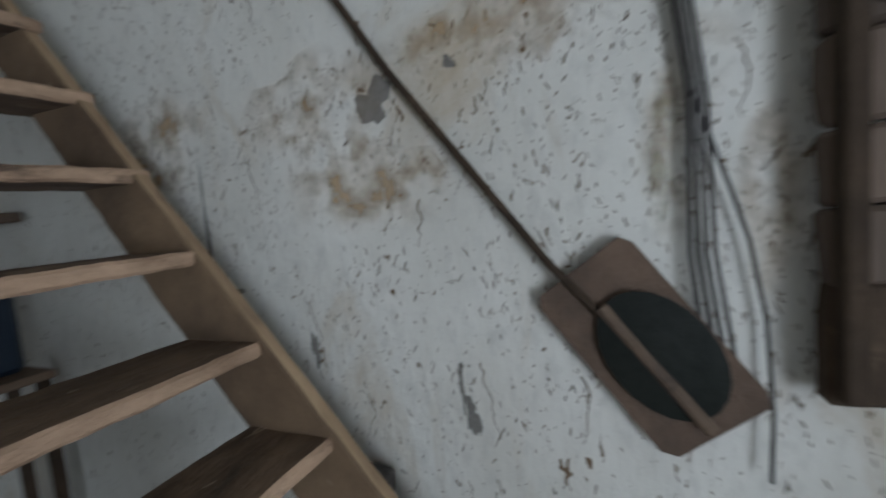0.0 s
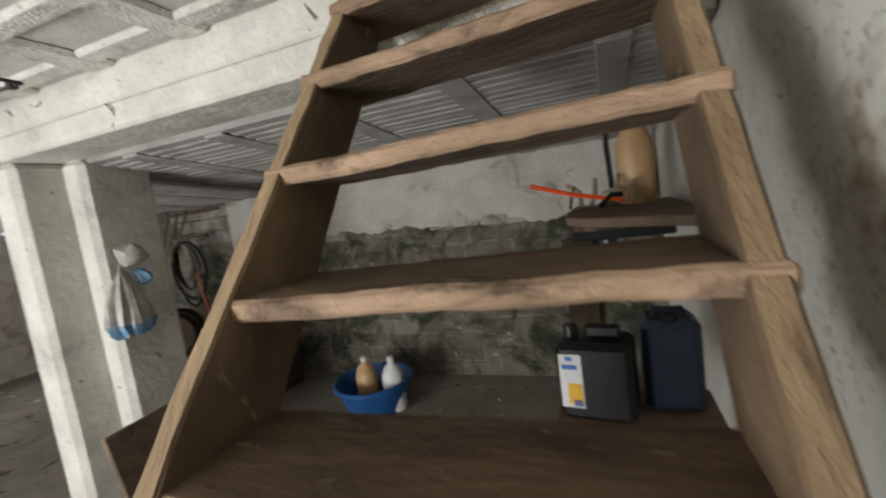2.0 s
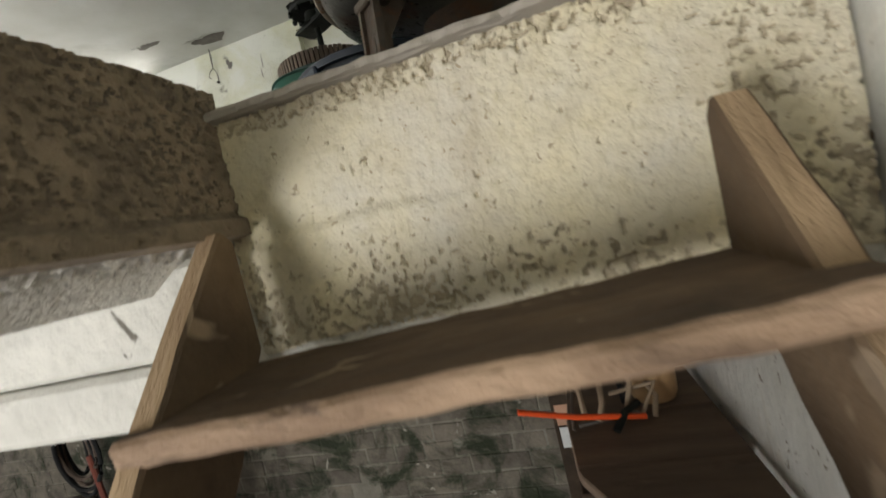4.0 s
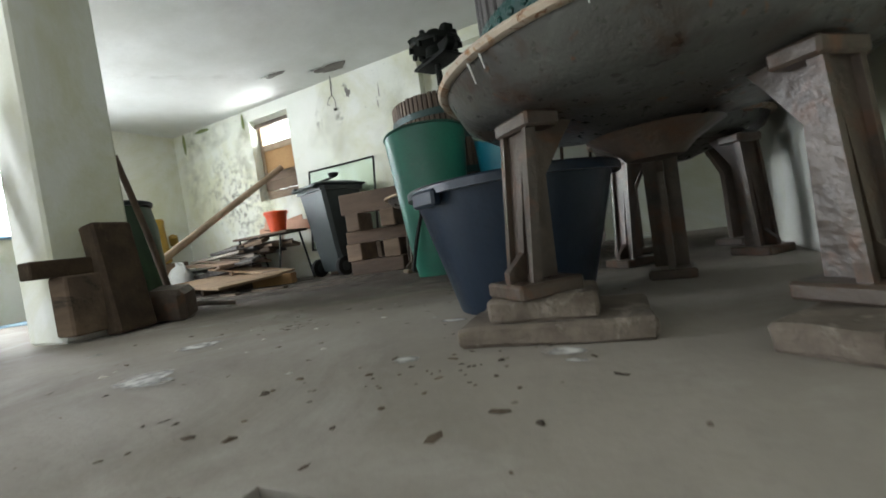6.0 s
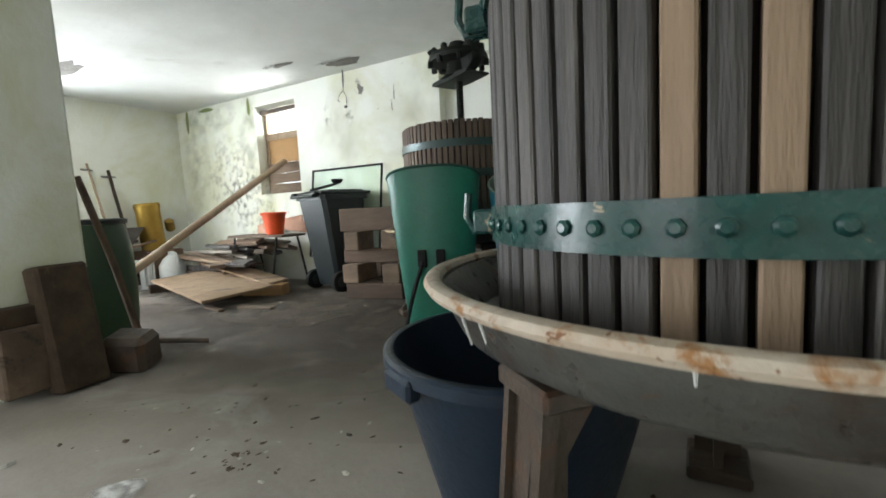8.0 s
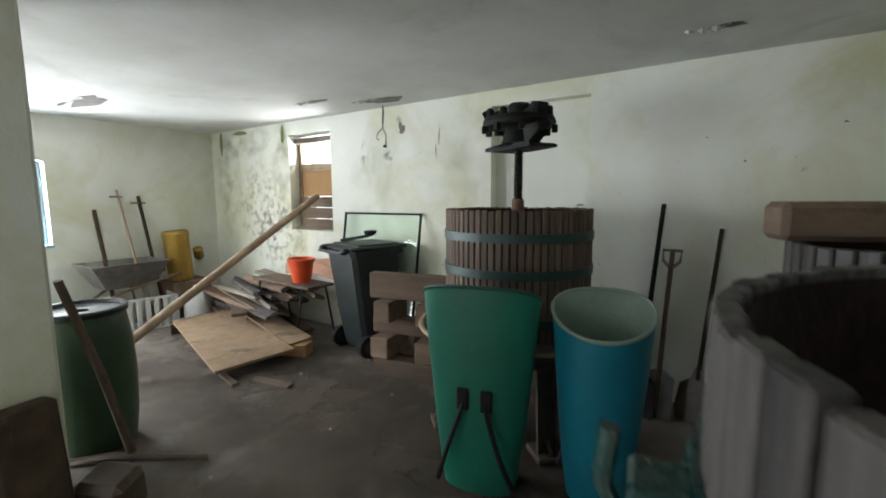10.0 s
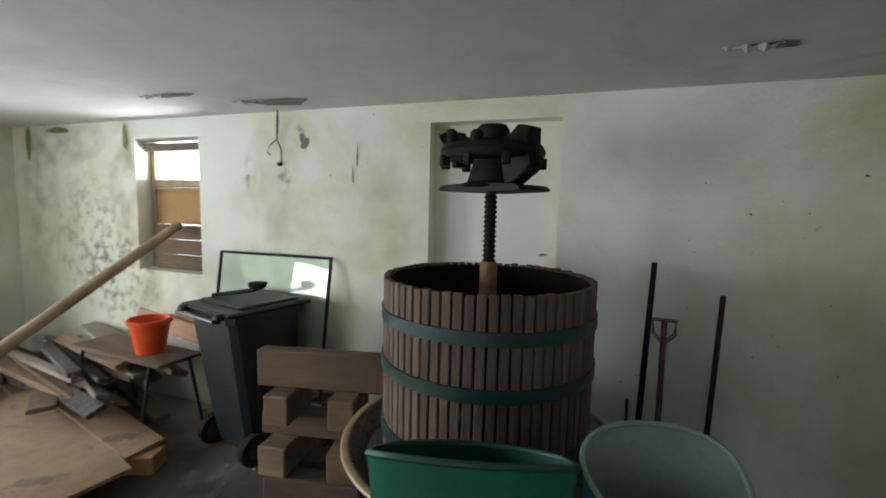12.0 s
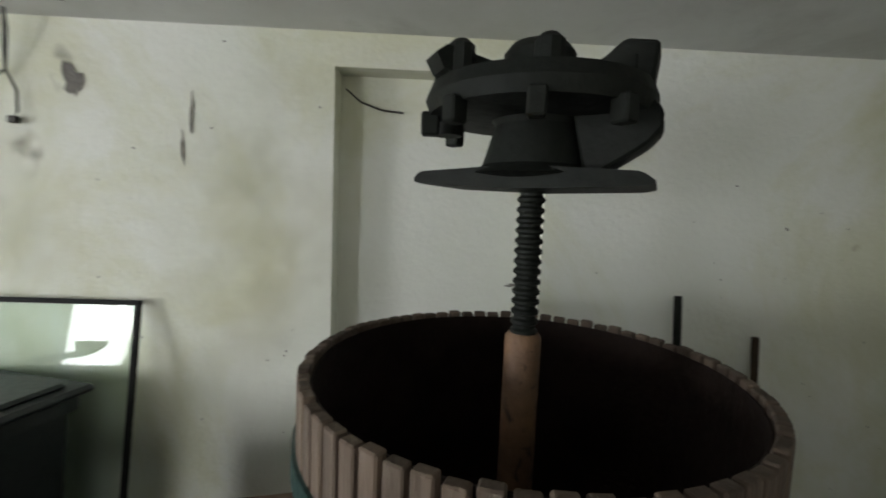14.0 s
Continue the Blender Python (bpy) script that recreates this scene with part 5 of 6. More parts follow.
def stick_tool(name, label, foot, top, r, mat, head=None, head_mat=None):
    t = thing(name, label, name.replace("_", " "), Matrix.Translation(foot))
    d = Vector(top) - Vector(foot)
    bm = bmesh.new()
    n = 6
    tube(bm, [d * (0.22 if head == "blade" else 0) + d * (k / n) * (0.78 if head == "blade" else 1) for k in range(n + 1)], r, 9, r * 0.9)
    part("handle", bm, mat, t)
    if head:
        bm = bmesh.new()
        m = aim((0, 0, 0), d)
        if head == "blade":
            out = [(-0.10, 0.0), (0.10, 0.0), (0.115, 0.06), (0.10, 0.22), (0.04, 0.27), (0.02, 0.34), (-0.02, 0.34), (-0.04, 0.27), (-0.10, 0.22), (-0.115, 0.06)]
            prism(bm, out, 0.008, m)
        elif head == "dgrip":
            prism(bm, [(-0.09, 0.0), (0.09, 0.0), (0.09, 0.26), (0.03, 0.30), (-0.03, 0.30), (-0.09, 0.26)], 0.008, m)
            L0 = d.length
            grip = bmesh.new()
            tube(grip, [m @ Vector(p) for p in ((0, 0, L0 - 0.12), (-0.05, 0, L0 - 0.07), (-0.055, 0, L0), (0.055, 0, L0), (0.05, 0, L0 - 0.07), (0, 0, L0 - 0.12))], 0.011)
            part("grip", grip, STEEL, t)
        elif head == "rake":
            box(bm, 0.22, 0.02, 0.02, m @ Matrix.Translation((0, 0, d.length - 0.08)), 0.003)
        part("head", bm, head_mat or STEEL, t)
    return t


stick_tool("hoe", "dark wooden handle leaning on the white wall", (-6.0, 2.56, 0), (-6.21, 2.50, 1.27), 0.022, DARKWOOD)
stick_tool("rake", "pale wooden rake leaning on the white wall", (-5.95, 2.86, 0), (-6.21, 2.72, 1.49), 0.014, PALEWOOD, "rake")
stick_tool("rake", "dark wooden rake leaning on the white wall", (-5.95, 3.02, 0), (-6.21, 2.93, 1.42), 0.02, DARKWOOD, "rake")
plain("blue_sheet", BLUEPAINT, "pale blue plastic sheet lying on the floor", "sheet", pose(-5.7, 1.85, 0.012, 0, 0, 15), 0.6, 0.5, 0.02, 0.004)

# ---- tools at the north wall ----
stick_tool("shovel", "long black-handled shovel leaning on the wall", (-0.91, 3.52, 0), (-0.836, 3.79, 1.34), 0.016, BLACKIRON, "blade", BLACKIRON)
stick_tool("spade", "spade with a metal D grip leaning on the wall", (-0.80, 3.55, 0), (-0.77, 3.79, 1.042), 0.016, PLANK, "dgrip", STEEL)
stick_tool("scoop_shovel", "rusty flat shovel with thin handle against the wall", (-0.60, 3.60, 0), (-0.51, 3.815, 1.19), 0.014, DARKWOOD, "blade", RUSTIRON)
bm = bmesh.new()
tube(bm, [(-0.93, 3.60, 0.0), (-0.93, 3.72, 0.62)], 0.009)
tagged(part("iron_rod", bm, RUSTIRON), "thin iron rod leaning on the wall", "rod")
bm = bmesh.new()
for k in range(3):
    tube(bm, [(-0.2 + (0.17 + 0.012 * k) * math.cos(a), 3.50 + (0.11 + 0.012 * k) * math.sin(a), 0.012 + 0.012 * k + 0.01 * math.sin(3 * a + k)) for a in [2 * math.pi * i / 24 for i in range(25)]], 0.0042, 6)
tagged(part("cable_coil", bm, WHITEPL), "coil of white cable on the floor", "cable")

# ---- round the pillar ----
def drum(m):
    d = thing("plastic_drum", "olive green plastic drum with dark lid by the pillar", "drum", m)
    bm = bmesh.new()
    prof = [(r * 0.82, z * 0.89) for r, z in ((0.22, 0), (0.25, 0.02), (0.275, 0.2), (0.285, 0.45), (0.275, 0.70), (0.25, 0.84), (0.235, 0.88), (0.225, 0.88), (0.22, 0.80))]
    lathe(bm, prof, 36)
    part("body", bm, DRUMPL, d)
    bm = bmesh.new()
    lathe(bm, [(r * 0.82, z * 0.89) for r, z in ((0.236, 0.865), (0.262, 0.868), (0.266, 0.895), (0.255, 0.905), (0.23, 0.905), (0.222, 0.885), (0.05, 0.88), (0.05, 0.80))], 36)
    part("lid", bm, BINPL, d)


drum(pose(-3.42, 1.49, 0))
plain("oak_block", DARKWOOD, "dark squared oak post end standing against the pillar", "block", pose(-2.705, 1.08, 0.30, 0, -8, 8), 0.11, 0.21, 0.59, 0.012)
plain("wooden_box", PLANK, "small brown wooden box at the pillar foot", "box", pose(-2.735, 0.90, 0.19, 0, 0, 6), 0.14, 0.17, 0.30, 0.01)
plain("dark_shelf_board", DARKWOOD, "dark board resting across the box at the pillar", "board", pose(-2.755, 0.88, 0.383, 0, 0, 4), 0.10, 0.34, 0.085, 0.006)
pk = thing("pickaxe", "pickaxe with wooden handle leaning on the pillar", "pickaxe", pose(-3.0, 1.50, 0))
bm = bmesh.new()
tube(bm, [(0.0, 0.03, 0.04), (0.02, -0.08, 0.55), (0.045, -0.21, 1.03)], 0.022, 10, 0.018)
part("handle", bm, PLANK, pk)
bm = bmesh.new()
tube(bm, [(-0.28, -0.16, 0.02), (-0.12, -0.04, 0.05), (0.03, 0.02, 0.07), (0.16, 0.13, 0.05), (0.27, 0.27, 0.02)], 0.024, 8, 0.016)
part("head", bm, RUSTIRON, pk)
plain("stone_lump", RUSTIRON, "dark lump of scrap iron beside the pillar", "scrap", pose(-2.70, 1.33, 0.10, 10, 5, 30), 0.22, 0.18, 0.20, 0.03)
rnd = random.Random(4)
for k in range(9):
    y0 = 0.34 + 0.04 * k
    top = rnd.uniform(1.2, 1.65) if k < 6 else rnd.uniform(0.9, 1.4)
    bm = bmesh.new()
    tube(bm, [(-3.02 + rnd.uniform(-0.06, 0.04), y0 - 0.02, 0.0), (-3.10, y0 + 0.08, top * 0.5), (-3.22 + rnd.uniform(-0.03, 0.03), y0 + 0.16, top)], rnd.choice((0.012, 0.016, 0.02)), 8)
    tagged(part("leaning_rod", bm, rnd.choice((DARKWOOD, PALEWOOD, RUSTIRON))), "thin wooden or iron rod leaning beside the pillar", "rod", "leaning rods")
for k, (y, w, h, mt) in enumerate(((0.30, 0.16, 2.0, PALEWOOD), (0.43, 0.10, 1.9, PLANK), (0.17, 0.14, 1.75, GREYWOOD))):
    plain("leaning_board", mt, "tall weathered board leaning beside the pillar", "board", pose(-3.28, y, h / 2, 0, -7, 86), w, 0.03, h, 0.004, "", "leaning boards")


# ---- cellar: against the east wall ----
sh = thing("square_shovel", "rusty square shovel hung upside on the whitewashed wall", "shovel", pose(0, 0, 0))
bm = bmesh.new()
tube(bm, [(0.44, -1.28, -0.62), (0.435, -1.46, -0.90), (0.425, -1.80, -1.36), (0.415, -1.90, -1.47)], 0.0095, 9)
part("rod", bm, DARKWOOD, sh)
bm = bmesh.new()
tube(bm, [(0.41, -1.90, -1.45), (0.40, -2.085, -1.685)], 0.014, 9)
part("handle", bm, PLANK, sh)
bm = bmesh.new()
m = Matrix(((0, 1, 0, 0.435), (-0.80, 0, -0.60, -1.98), (0.60, 0, -0.80, -1.538), (0, 0, 0, 1)))
out = [(-0.10, -0.206), (0.10, -0.206), (0.115, -0.18), (0.115, 0.18), (0.10, 0.206), (-0.09, 0.206), (-0.112, 0.18), (-0.115, -0.18)]
prism(bm, out, 0.02, m)
part("board", bm, TIMBER, sh, "dark soiled wooden blade")
bm = bmesh.new()
lathe(bm, [(0.02, 0.0), (0.085, 0.004), (0.098, 0.016), (0.02, 0.024)], 22, m @ Matrix.Translation((0.015, -0.012, 0.02)) @ Matrix.Rotation(math.pi / 2, 4, "X"), squash=1.45)
part("plate", bm, BLACKIRON, sh)
rnd = random.Random(9)
for k in range(4):
    y0 = -2.047 - 0.010 * k
    bm = bmesh.new()
    tube(bm, [(0.445, y0 + 0.03, -0.55), (0.44, y0, -0.88), (0.435, y0 - 0.02, -1.06), (0.435, y0 - 0.015 - 0.004 * k, -1.35), (0.43, y0 - 0.03 - 0.008 * k, -1.50 - 0.02 * k)], 0.0042, 7)
    tagged(part("wall_cable", bm, CABLE), "dark cable hanging down the whitewashed wall", "cable", "wall cables")
bm = bmesh.new()
tube(bm, [(0.445, -2.075, -1.05), (0.44, -2.13, -1.23), (0.44, -2.16, -1.335), (0.44, -2.183, -1.48), (0.435, -2.19, -1.65), (0.43, -2.184, -1.79)], 0.004, 6)
tagged(part("wall_cable", bm, CABLE), "thin dark cable hanging down the whitewashed wall", "cable", "wall cables")
rk = thing("plank_door", "dark brown ledged plank door hung on the wall", "door", pose(0.425, -2.48, 0, 0, 0, 4))
for z0, z1 in ((-1.62, -1.41), (-1.405, -1.272), (-1.267, -1.145), (-1.14, -1.0), (-0.995, -0.87), (-0.865, -0.72)):
    bm = bmesh.new()
    box(bm, 0.05, 0.46, z1 - z0, pose(0, 0, (z0 + z1) / 2, 1.5 if z1 < -1.4 else -2.5, 0, 0), 0.009)
    bmesh.ops.subdivide_edges(bm, edges=bm.edges[:], cuts=3, use_grid_fill=True)
    for v in bm.verts:
        v.co += 0.006 * noise.noise_vector(v.co * 14)
    part("plank", bm, DARKWOOD if z1 < -1.4 else BROWNSTAVE, rk)
bm = bmesh.new()
box(bm, 0.035, 0.035, 0.86, Matrix.Translation((-0.04, 0.205, -1.17)), 0.006)
part("ledge", bm, DARKWOOD, rk)
bm = bmesh.new()
box(bm, 0.05, 0.42, 0.05, pose(-0.05, 0, -0.99, 14, 0, 0), 0.006)
part("brace", bm, BROWNSTAVE, rk)
plain("leaning_post", GREYWOOD, "grey timber post end standing beside the stair", "post", pose(0.42, -1.30, CF + 0.27, 8, 0, 0), 0.06, 0.08, 0.54, 0.006)
for k, (y, z, ry, rz, mt) in enumerate(((-1.40, -0.955, 0.046, 0.05, BARE), (-1.60, -0.90, 0.012, 0.016, BARE), (-2.03, -1.15, 0.03, 0.16, OCHRE), (-1.148, -1.585, 0.012, 0.05, BARE), (-0.80, -1.25, 0.008, 0.16, BARE), (-0.83, -1.5, 0.007, 0.08, BARE), (-0.90, -1.42, 0.018, 0.008, BARE), (-1.592, -1.74, 0.016, 0.05, BARE), (-1.57, -1.66, 0.006, 0.06, BARE))):
    bm = bmesh.new()
    splat(bm, (XE - 0.003, y, z), (0, 1, 0), (0, 0, 1), ry, rz, k + 120, jag=0.4)
    tagged(part("wall_mark", bm, mt), "chipped or soiled mark on the whitewashed wall", "wall mark", "wall marks", "structure")
for k, (x, y, z, ry, rz) in enumerate(((XE, -0.45, 0.15, 0.5, 0.45), (XE, -0.15, -0.02, 0.35, 0.4), (XE, -0.9, 0.05, 0.5, 0.35))):
    bm = bmesh.new()
    splat(bm, (x - 0.004 - 0.0004 * k, y, z), (0, 1, 0), (0, 0, 1), ry, rz, k + 160, jag=0.15)
    tagged(part("wall_mark", bm, DAMP), "yellow damp stain on the stairwell wall", "wall mark", "wall marks", "structure")
for k, (y, z, ry, rz) in enumerate(((-2.03, -1.18, 0.05, 0.22), (-2.10, -1.02, 0.08, 0.12), (-1.22, -0.95, 0.22, 0.16), (-1.35, -1.15, 0.28, 0.14), (-1.75, -0.85, 0.3, 0.10), (-2.2, -1.25, 0.06, 0.2), (-0.65, -1.0, 0.25, 0.2))):
    bm = bmesh.new()
    splat(bm, (XE - 0.003 - 0.0003 * k, y, z), (0, 1, 0), (0, 0, 1), ry, rz, k + 180, jag=0.2)
    tagged(part("wall_mark", bm, RUSTSTAIN), "brown seeping stain on the whitewashed wall", "wall mark", "wall marks", "structure")
# fine cracks wandering down the whitewash
for k, (y, z, n) in enumerate(((-1.62, -1.60, 14), (-1.14, -1.45, 12), (-1.50, -1.20, 10), (-1.85, -1.62, 12), (-0.98, -1.05, 12), (-2.16, -0.98, 9), (-1.30, -1.70, 10), (-0.72, -1.30, 14), (-0.62, -0.85, 12))):
    rnd = random.Random(300 + k)
    bm = bmesh.new()
    pts = [(XE - 0.0005, y, z)]
    for _ in range(n):
        pts.append((XE - 0.0005, pts[-1][1] + rnd.uniform(-0.010, 0.008), pts[-1][2] - rnd.uniform(0.008, 0.018)))
    tube(bm, pts, 0.0022, 5, 0.0008)
    tagged(part("wall_crack", bm, SOIL), "thin dark crack in the whitewash", "crack", "wall cracks", "structure")
rnd = random.Random(33)
vs, fs = [], []
for _ in range(4200):
    y, z = rnd.uniform(-2.4, -0.25), rnd.triangular(CF, -0.2, -1.0)
    if noise.noise(Vector((y * 2.2, z * 2.2, 3.1))) < -0.12 and rnd.random() < 0.75:
        continue
    s, tall, lean = rnd.uniform(0.0006, 0.0022), rnd.uniform(1, 7) * (2.2 if rnd.random() < 0.06 else 1.0), rnd.uniform(-0.6, 0.6)
    b = len(vs)
    for k in range(6):
        a = k * 1.047
        dz = s * tall * math.sin(a) * rnd.uniform(0.7, 1.2)
        vs.append((XE - 0.0025, y + s * math.cos(a) * rnd.uniform(0.6, 1.3) + lean * dz, z + dz))
    fs.append(tuple(range(b, b + 6)))
me = bpy.data.meshes.new("wall_specks")
me.from_pydata(vs, [], fs)
me.materials.append(SOIL)
tagged(new("wall_specks", me), "small dark flecks of dirt on the whitewash", "dirt", "", "stuff")

plain("sill_timber", DARKWOOD, "rotten brown timber end at the stairwell edge", "timber", pose(0.37, 0.09, 0.055, 0, 8, -12), 0.17, 0.22, 0.11, 0.012)

# ---- cellar: column and its corner ----
bg = thing("clear_sack", "clear plastic sack with blue print hung on the column", "sack", pose(-2.195, 0.14, -1.085) @ Matrix.Scale(0.84, 4))
PRINT = material("blue_printed_film", (0.05, 0.22, 0.42), (0.30, 0.38, 0.44), 14, 0.3, bump=0.4, grain=30)
folds = [(0.012, 0.03), (0.014, 0.0), (0.03, -0.03), (0.07, -0.10), (0.105, -0.19), (0.125, -0.27), (0.13, -0.33), (0.125, -0.38), (0.09, -0.415), (0.02, -0.42)]
bm = bmesh.new()
lathe(bm, folds, 48)
for v in bm.verts:
    a = math.atan2(v.co.y, v.co.x)
    r = 1 + 0.10 * math.sin(9 * a + 2) + 0.06 * math.sin(17 * a)
    v.co.x, v.co.y = v.co.x * r * 0.6, v.co.y * r
    v.co += 0.016 * noise.noise_vector(v.co * 19)
bm.normal_update()
for f in bm.faces:
    z = f.calc_center_median().z
    f.material_index = 1 if -0.40 < z < -0.34 else 0
part("sack_body", bm, [SACK, PRINT], bg)
bm = bmesh.new()
lathe(bm, [(0.012, 0.0), (0.05, 0.03), (0.085, 0.08), (0.075, 0.12), (0.02, 0.14)], 24, pose(0.02, 0.03, 0.0, -25, 0, 0))
for v in bm.verts:
    v.co += 0.035 * noise.noise_vector(v.co * 18)
part("sack_top", bm, SACK, bg)
bm = bmesh.new()
lathe(bm, [(0.01, 0.0), (0.045, -0.03), (0.05, -0.09), (0.02, -0.12)], 20, pose(0.02, 0.10, -0.01, 12, 0, 0))
for v in bm.verts:
    v.co += 0.03 * noise.noise_vector(v.co * 21)
part("blue_print", bm, PRINT, bg)
plain("scrap_board", PLANK, "brown wooden board leaning on the column", "board", pose(-2.19, 0.12, CF + 0.27, 0, -12, 4), 0.03, 0.42, 0.55, 0.006)
tub("bucket", "small orange bucket on the cellar floor", pose(-3.09, 1.17, CF), 0.09, 0.125, 0.23, ORANGEPL, 0.006, 24, "bucket")
# the far corner is laid out about the foot of the stair, then set to its full size
FULL = Matrix.Translation((0.06, -1.2, -0.8)) @ Matrix.Scale(1.22, 4) @ Matrix.Translation((-0.06, 1.2, 0.8))
before = set(scene.objects)
wh = thing("old_wheel", "black tyre with pale rim leaning by the wall", "wheel", pose(-2.98, 0.80, -2.13 + 0.205, 0, 78, 40))
bm = bmesh.new()
lathe(bm, [(0.205 - 0.055 + 0.055 * math.cos(a), 0.055 * math.sin(a)) for a in [2 * math.pi * k / 12 for k in range(12)]], 28, closed=True)
part("tyre", bm, RUBBER, wh)
bm = bmesh.new()
lathe(bm, [(0.02, 0.01), (0.10, 0.03), (0.11, 0.0), (0.10, -0.03), (0.02, -0.01)], 20)
part("rim", bm, STEEL, wh)
for x, y, z, r, l in ((-3.05, 1.02, -1.66, 0.17, 0.34), (-3.35, 1.05, -1.95, 0.18, 0.4)):
    b = thing("dark_keg", "dark stained keg lying in the corner", "keg", pose(x, y, z, 90, 0, 40), "kegs")
    bm = bmesh.new()
    lathe(bm, [(r * 0.82, -l / 2), (r * 0.95, -l / 4), (r, 0), (r * 0.95, l / 4), (r * 0.82, l / 2)], 24)
    part("body", bm, DARKWOOD, b)
    for s in (-1, 1):
        bm = bmesh.new()
        lathe(bm, [(r * 0.97, s * l / 4 - 0.015), (r * 0.985, s * l / 4), (r * 0.97, s * l / 4 + 0.015), (r * 0.9, s * l / 4)], 24, closed=True)
        part("hoop", bm, RUSTIRON, b)
plain("keg_rack", DARKWOOD, "dark wooden rack under the kegs", "rack", pose(-3.1, 1.02, -2.13 + 0.14, 0, 0, 3), 0.75, 0.30, 0.28, 0.01)
hs = thing("hose_coils", "brown hoses hung from an iron bar on the wall", "hose", pose(-2.9, 1.12, -0.98))
for k in range(5):
    bm = bmesh.new()
    w, h = 0.09 + 0.02 * k, 0.19 + 0.03 * (k % 3)
    tube(bm, [(0.03 * k - 0.06 + w * math.cos(a), -0.02 * k, -h + h * math.sin(a)) for a in [2 * math.pi * i / 20 for i in range(21)]], 0.012, 7)
    part("coil", bm, BROWNSTAVE if k % 2 else RUBBER, hs)
bm = bmesh.new()
tube(bm, [(-0.15, 0.0, 0.02), (0.25, -0.03, 0.03)], 0.012)
part("bar", bm, RUSTIRON, hs)
bm = bmesh.new()
tube(bm, [(0.1, -0.05, -0.25), (0.2, -0.1, -0.5), (0.42, -0.16, -0.78), (0.55, -0.2, -0.95)], 0.016, 8)
part("red_hose", bm, material("dull_red_rubber", (0.20, 0.05, 0.03), (0.15, 0.04, 0.025), 6, 0.6), hs)
for k in range(3):
    bm = bmesh.new()
    tube(bm, [(-3.28 + 0.08 * k, 1.20, -1.0), (-3.05 + 0.1 * k, 1.12, -0.76)], 0.012, 8)
    tagged(part("iron_bar", bm, RUSTIRON), "rusty iron bar leaning on the block wall", "bar", "iron bars")
bm = bmesh.new()
tube(bm, [(-3.3, 1.14, -0.775), (-2.55, 1.14, -0.765)], 0.014, 8)
tagged(part("iron_bar", bm, RUSTIRON), "rusty iron bar fixed along the block wall", "bar", "iron bars")
plain("pale_board", LIME, "flaking pale board standing behind the stair", "board", pose(-2.34, 1.12, -1.50, 10, 0, 0), 0.24, 0.03, 0.62, 0.006)
plain("dark_crate", DARKWOOD, "dark wooden crate under the pale board", "crate", pose(-2.35, 1.05, -2.13 + 0.16), 0.5, 0.36, 0.32, 0.01)

# firewood and litter on the cellar floor
rnd = random.Random(8)
for k in range(9):
    bm = bmesh.new()
    r = rnd.uniform(0.05, 0.09)
    lathe(bm, [(r * 0.9, 0), (r, 0.02), (r * 0.95, 0.28), (r * 0.85, 0.30)], 9)
    for v in bm.verts:
        v.co += 0.02 * noise.noise_vector(v.co * 9 + Vector((k, 0, 0)))
    ob = part("firewood_log", bm, PALEWOOD if k % 2 else PLANK)
    ob.matrix_world = pose(-3.30 + rnd.uniform(-0.5, 0.35), -0.62 + rnd.uniform(-0.35, 0.2), -2.13 + r * 0.9, 90, rnd.uniform(-8, 8), rnd.uniform(0, 180))
    tagged(ob, "split pale firewood log on the cellar floor", "log", "firewood")
crumbs("cellar_crumbs", LITTER, "dark litter on the earthen cellar floor", [(-4.3, -0.2, 0.5, 160), (-3.3, -0.6, 0.4, 120), (-0.8, 0.6, 0.4, 60)], 16, 0.008, 0.025, -2.13, 0.5)
crumbs("cellar_plaster_crumbs", RUBBLE, "pale plaster crumbs on the cellar floor", [(-4.6, 0.2, 0.5, 60), (-0.6, 0.7, 0.3, 25)], 17, 0.006, 0.02, -2.13, 0.5)
bm = bmesh.new()
lathe(bm, [(0.10, 0), (0.17, 0.02), (0.18, 0.05), (0.14, 0.06)], 20, pose(-3.85, -1.02, -2.13))
tagged(part("dust_pan", bm, BLUEBASIN), "blue plastic dish on the cellar floor", "dish")

for ob in [o for o in scene.objects if o not in before and o.parent is None]:
    ob.matrix_basis = FULL @ ob.matrix_basis

# ---- cellar: behind the stair ----
bs = tub("basin", "blue plastic basin on the cellar floor", pose(-1.57, 1.31, CF), 0.20, 0.285, 0.24, BLUEBASIN, 0.012, 32, "basin")
for x, mt, lab in ((-1.62, TANJUG, "cloudy brown plastic bottle in the basin"), (-1.40, WHITEPL, "white plastic bottle in the basin")):
    b = thing("plastic_bottle", lab, "bottle", pose(x, 1.30, CF + 0.01) @ Matrix.Scale(1.02, 4), "bottles in the basin")
    bm = bmesh.new()
    lathe(bm, [(0.065, 0), (0.078, 0.02), (0.078, 0.24), (0.06, 0.30), (0.022, 0.34), (0.022, 0.36)], 18)
    part("body", bm, mt, b)
    bm = bmesh.new()
    lathe(bm, [(0.026, 0.35), (0.026, 0.38), (0.02, 0.385)], 14)
    part("cap", bm, WHITEPL, b)
can = thing("oil_canister", "black oil canister with white label standing on a dark box", "canister", pose(0.066, -0.002, -1.668, 0, 0, -8) @ Matrix.Scale(0.63, 4))
bm = bmesh.new()
box(bm, 0.34, 0.24, 0.38, Matrix.Translation((0, 0, 0.19)), 0.03)
box(bm, 0.16, 0.05, 0.06, Matrix.Translation((0.04, 0, 0.41)), 0.012)
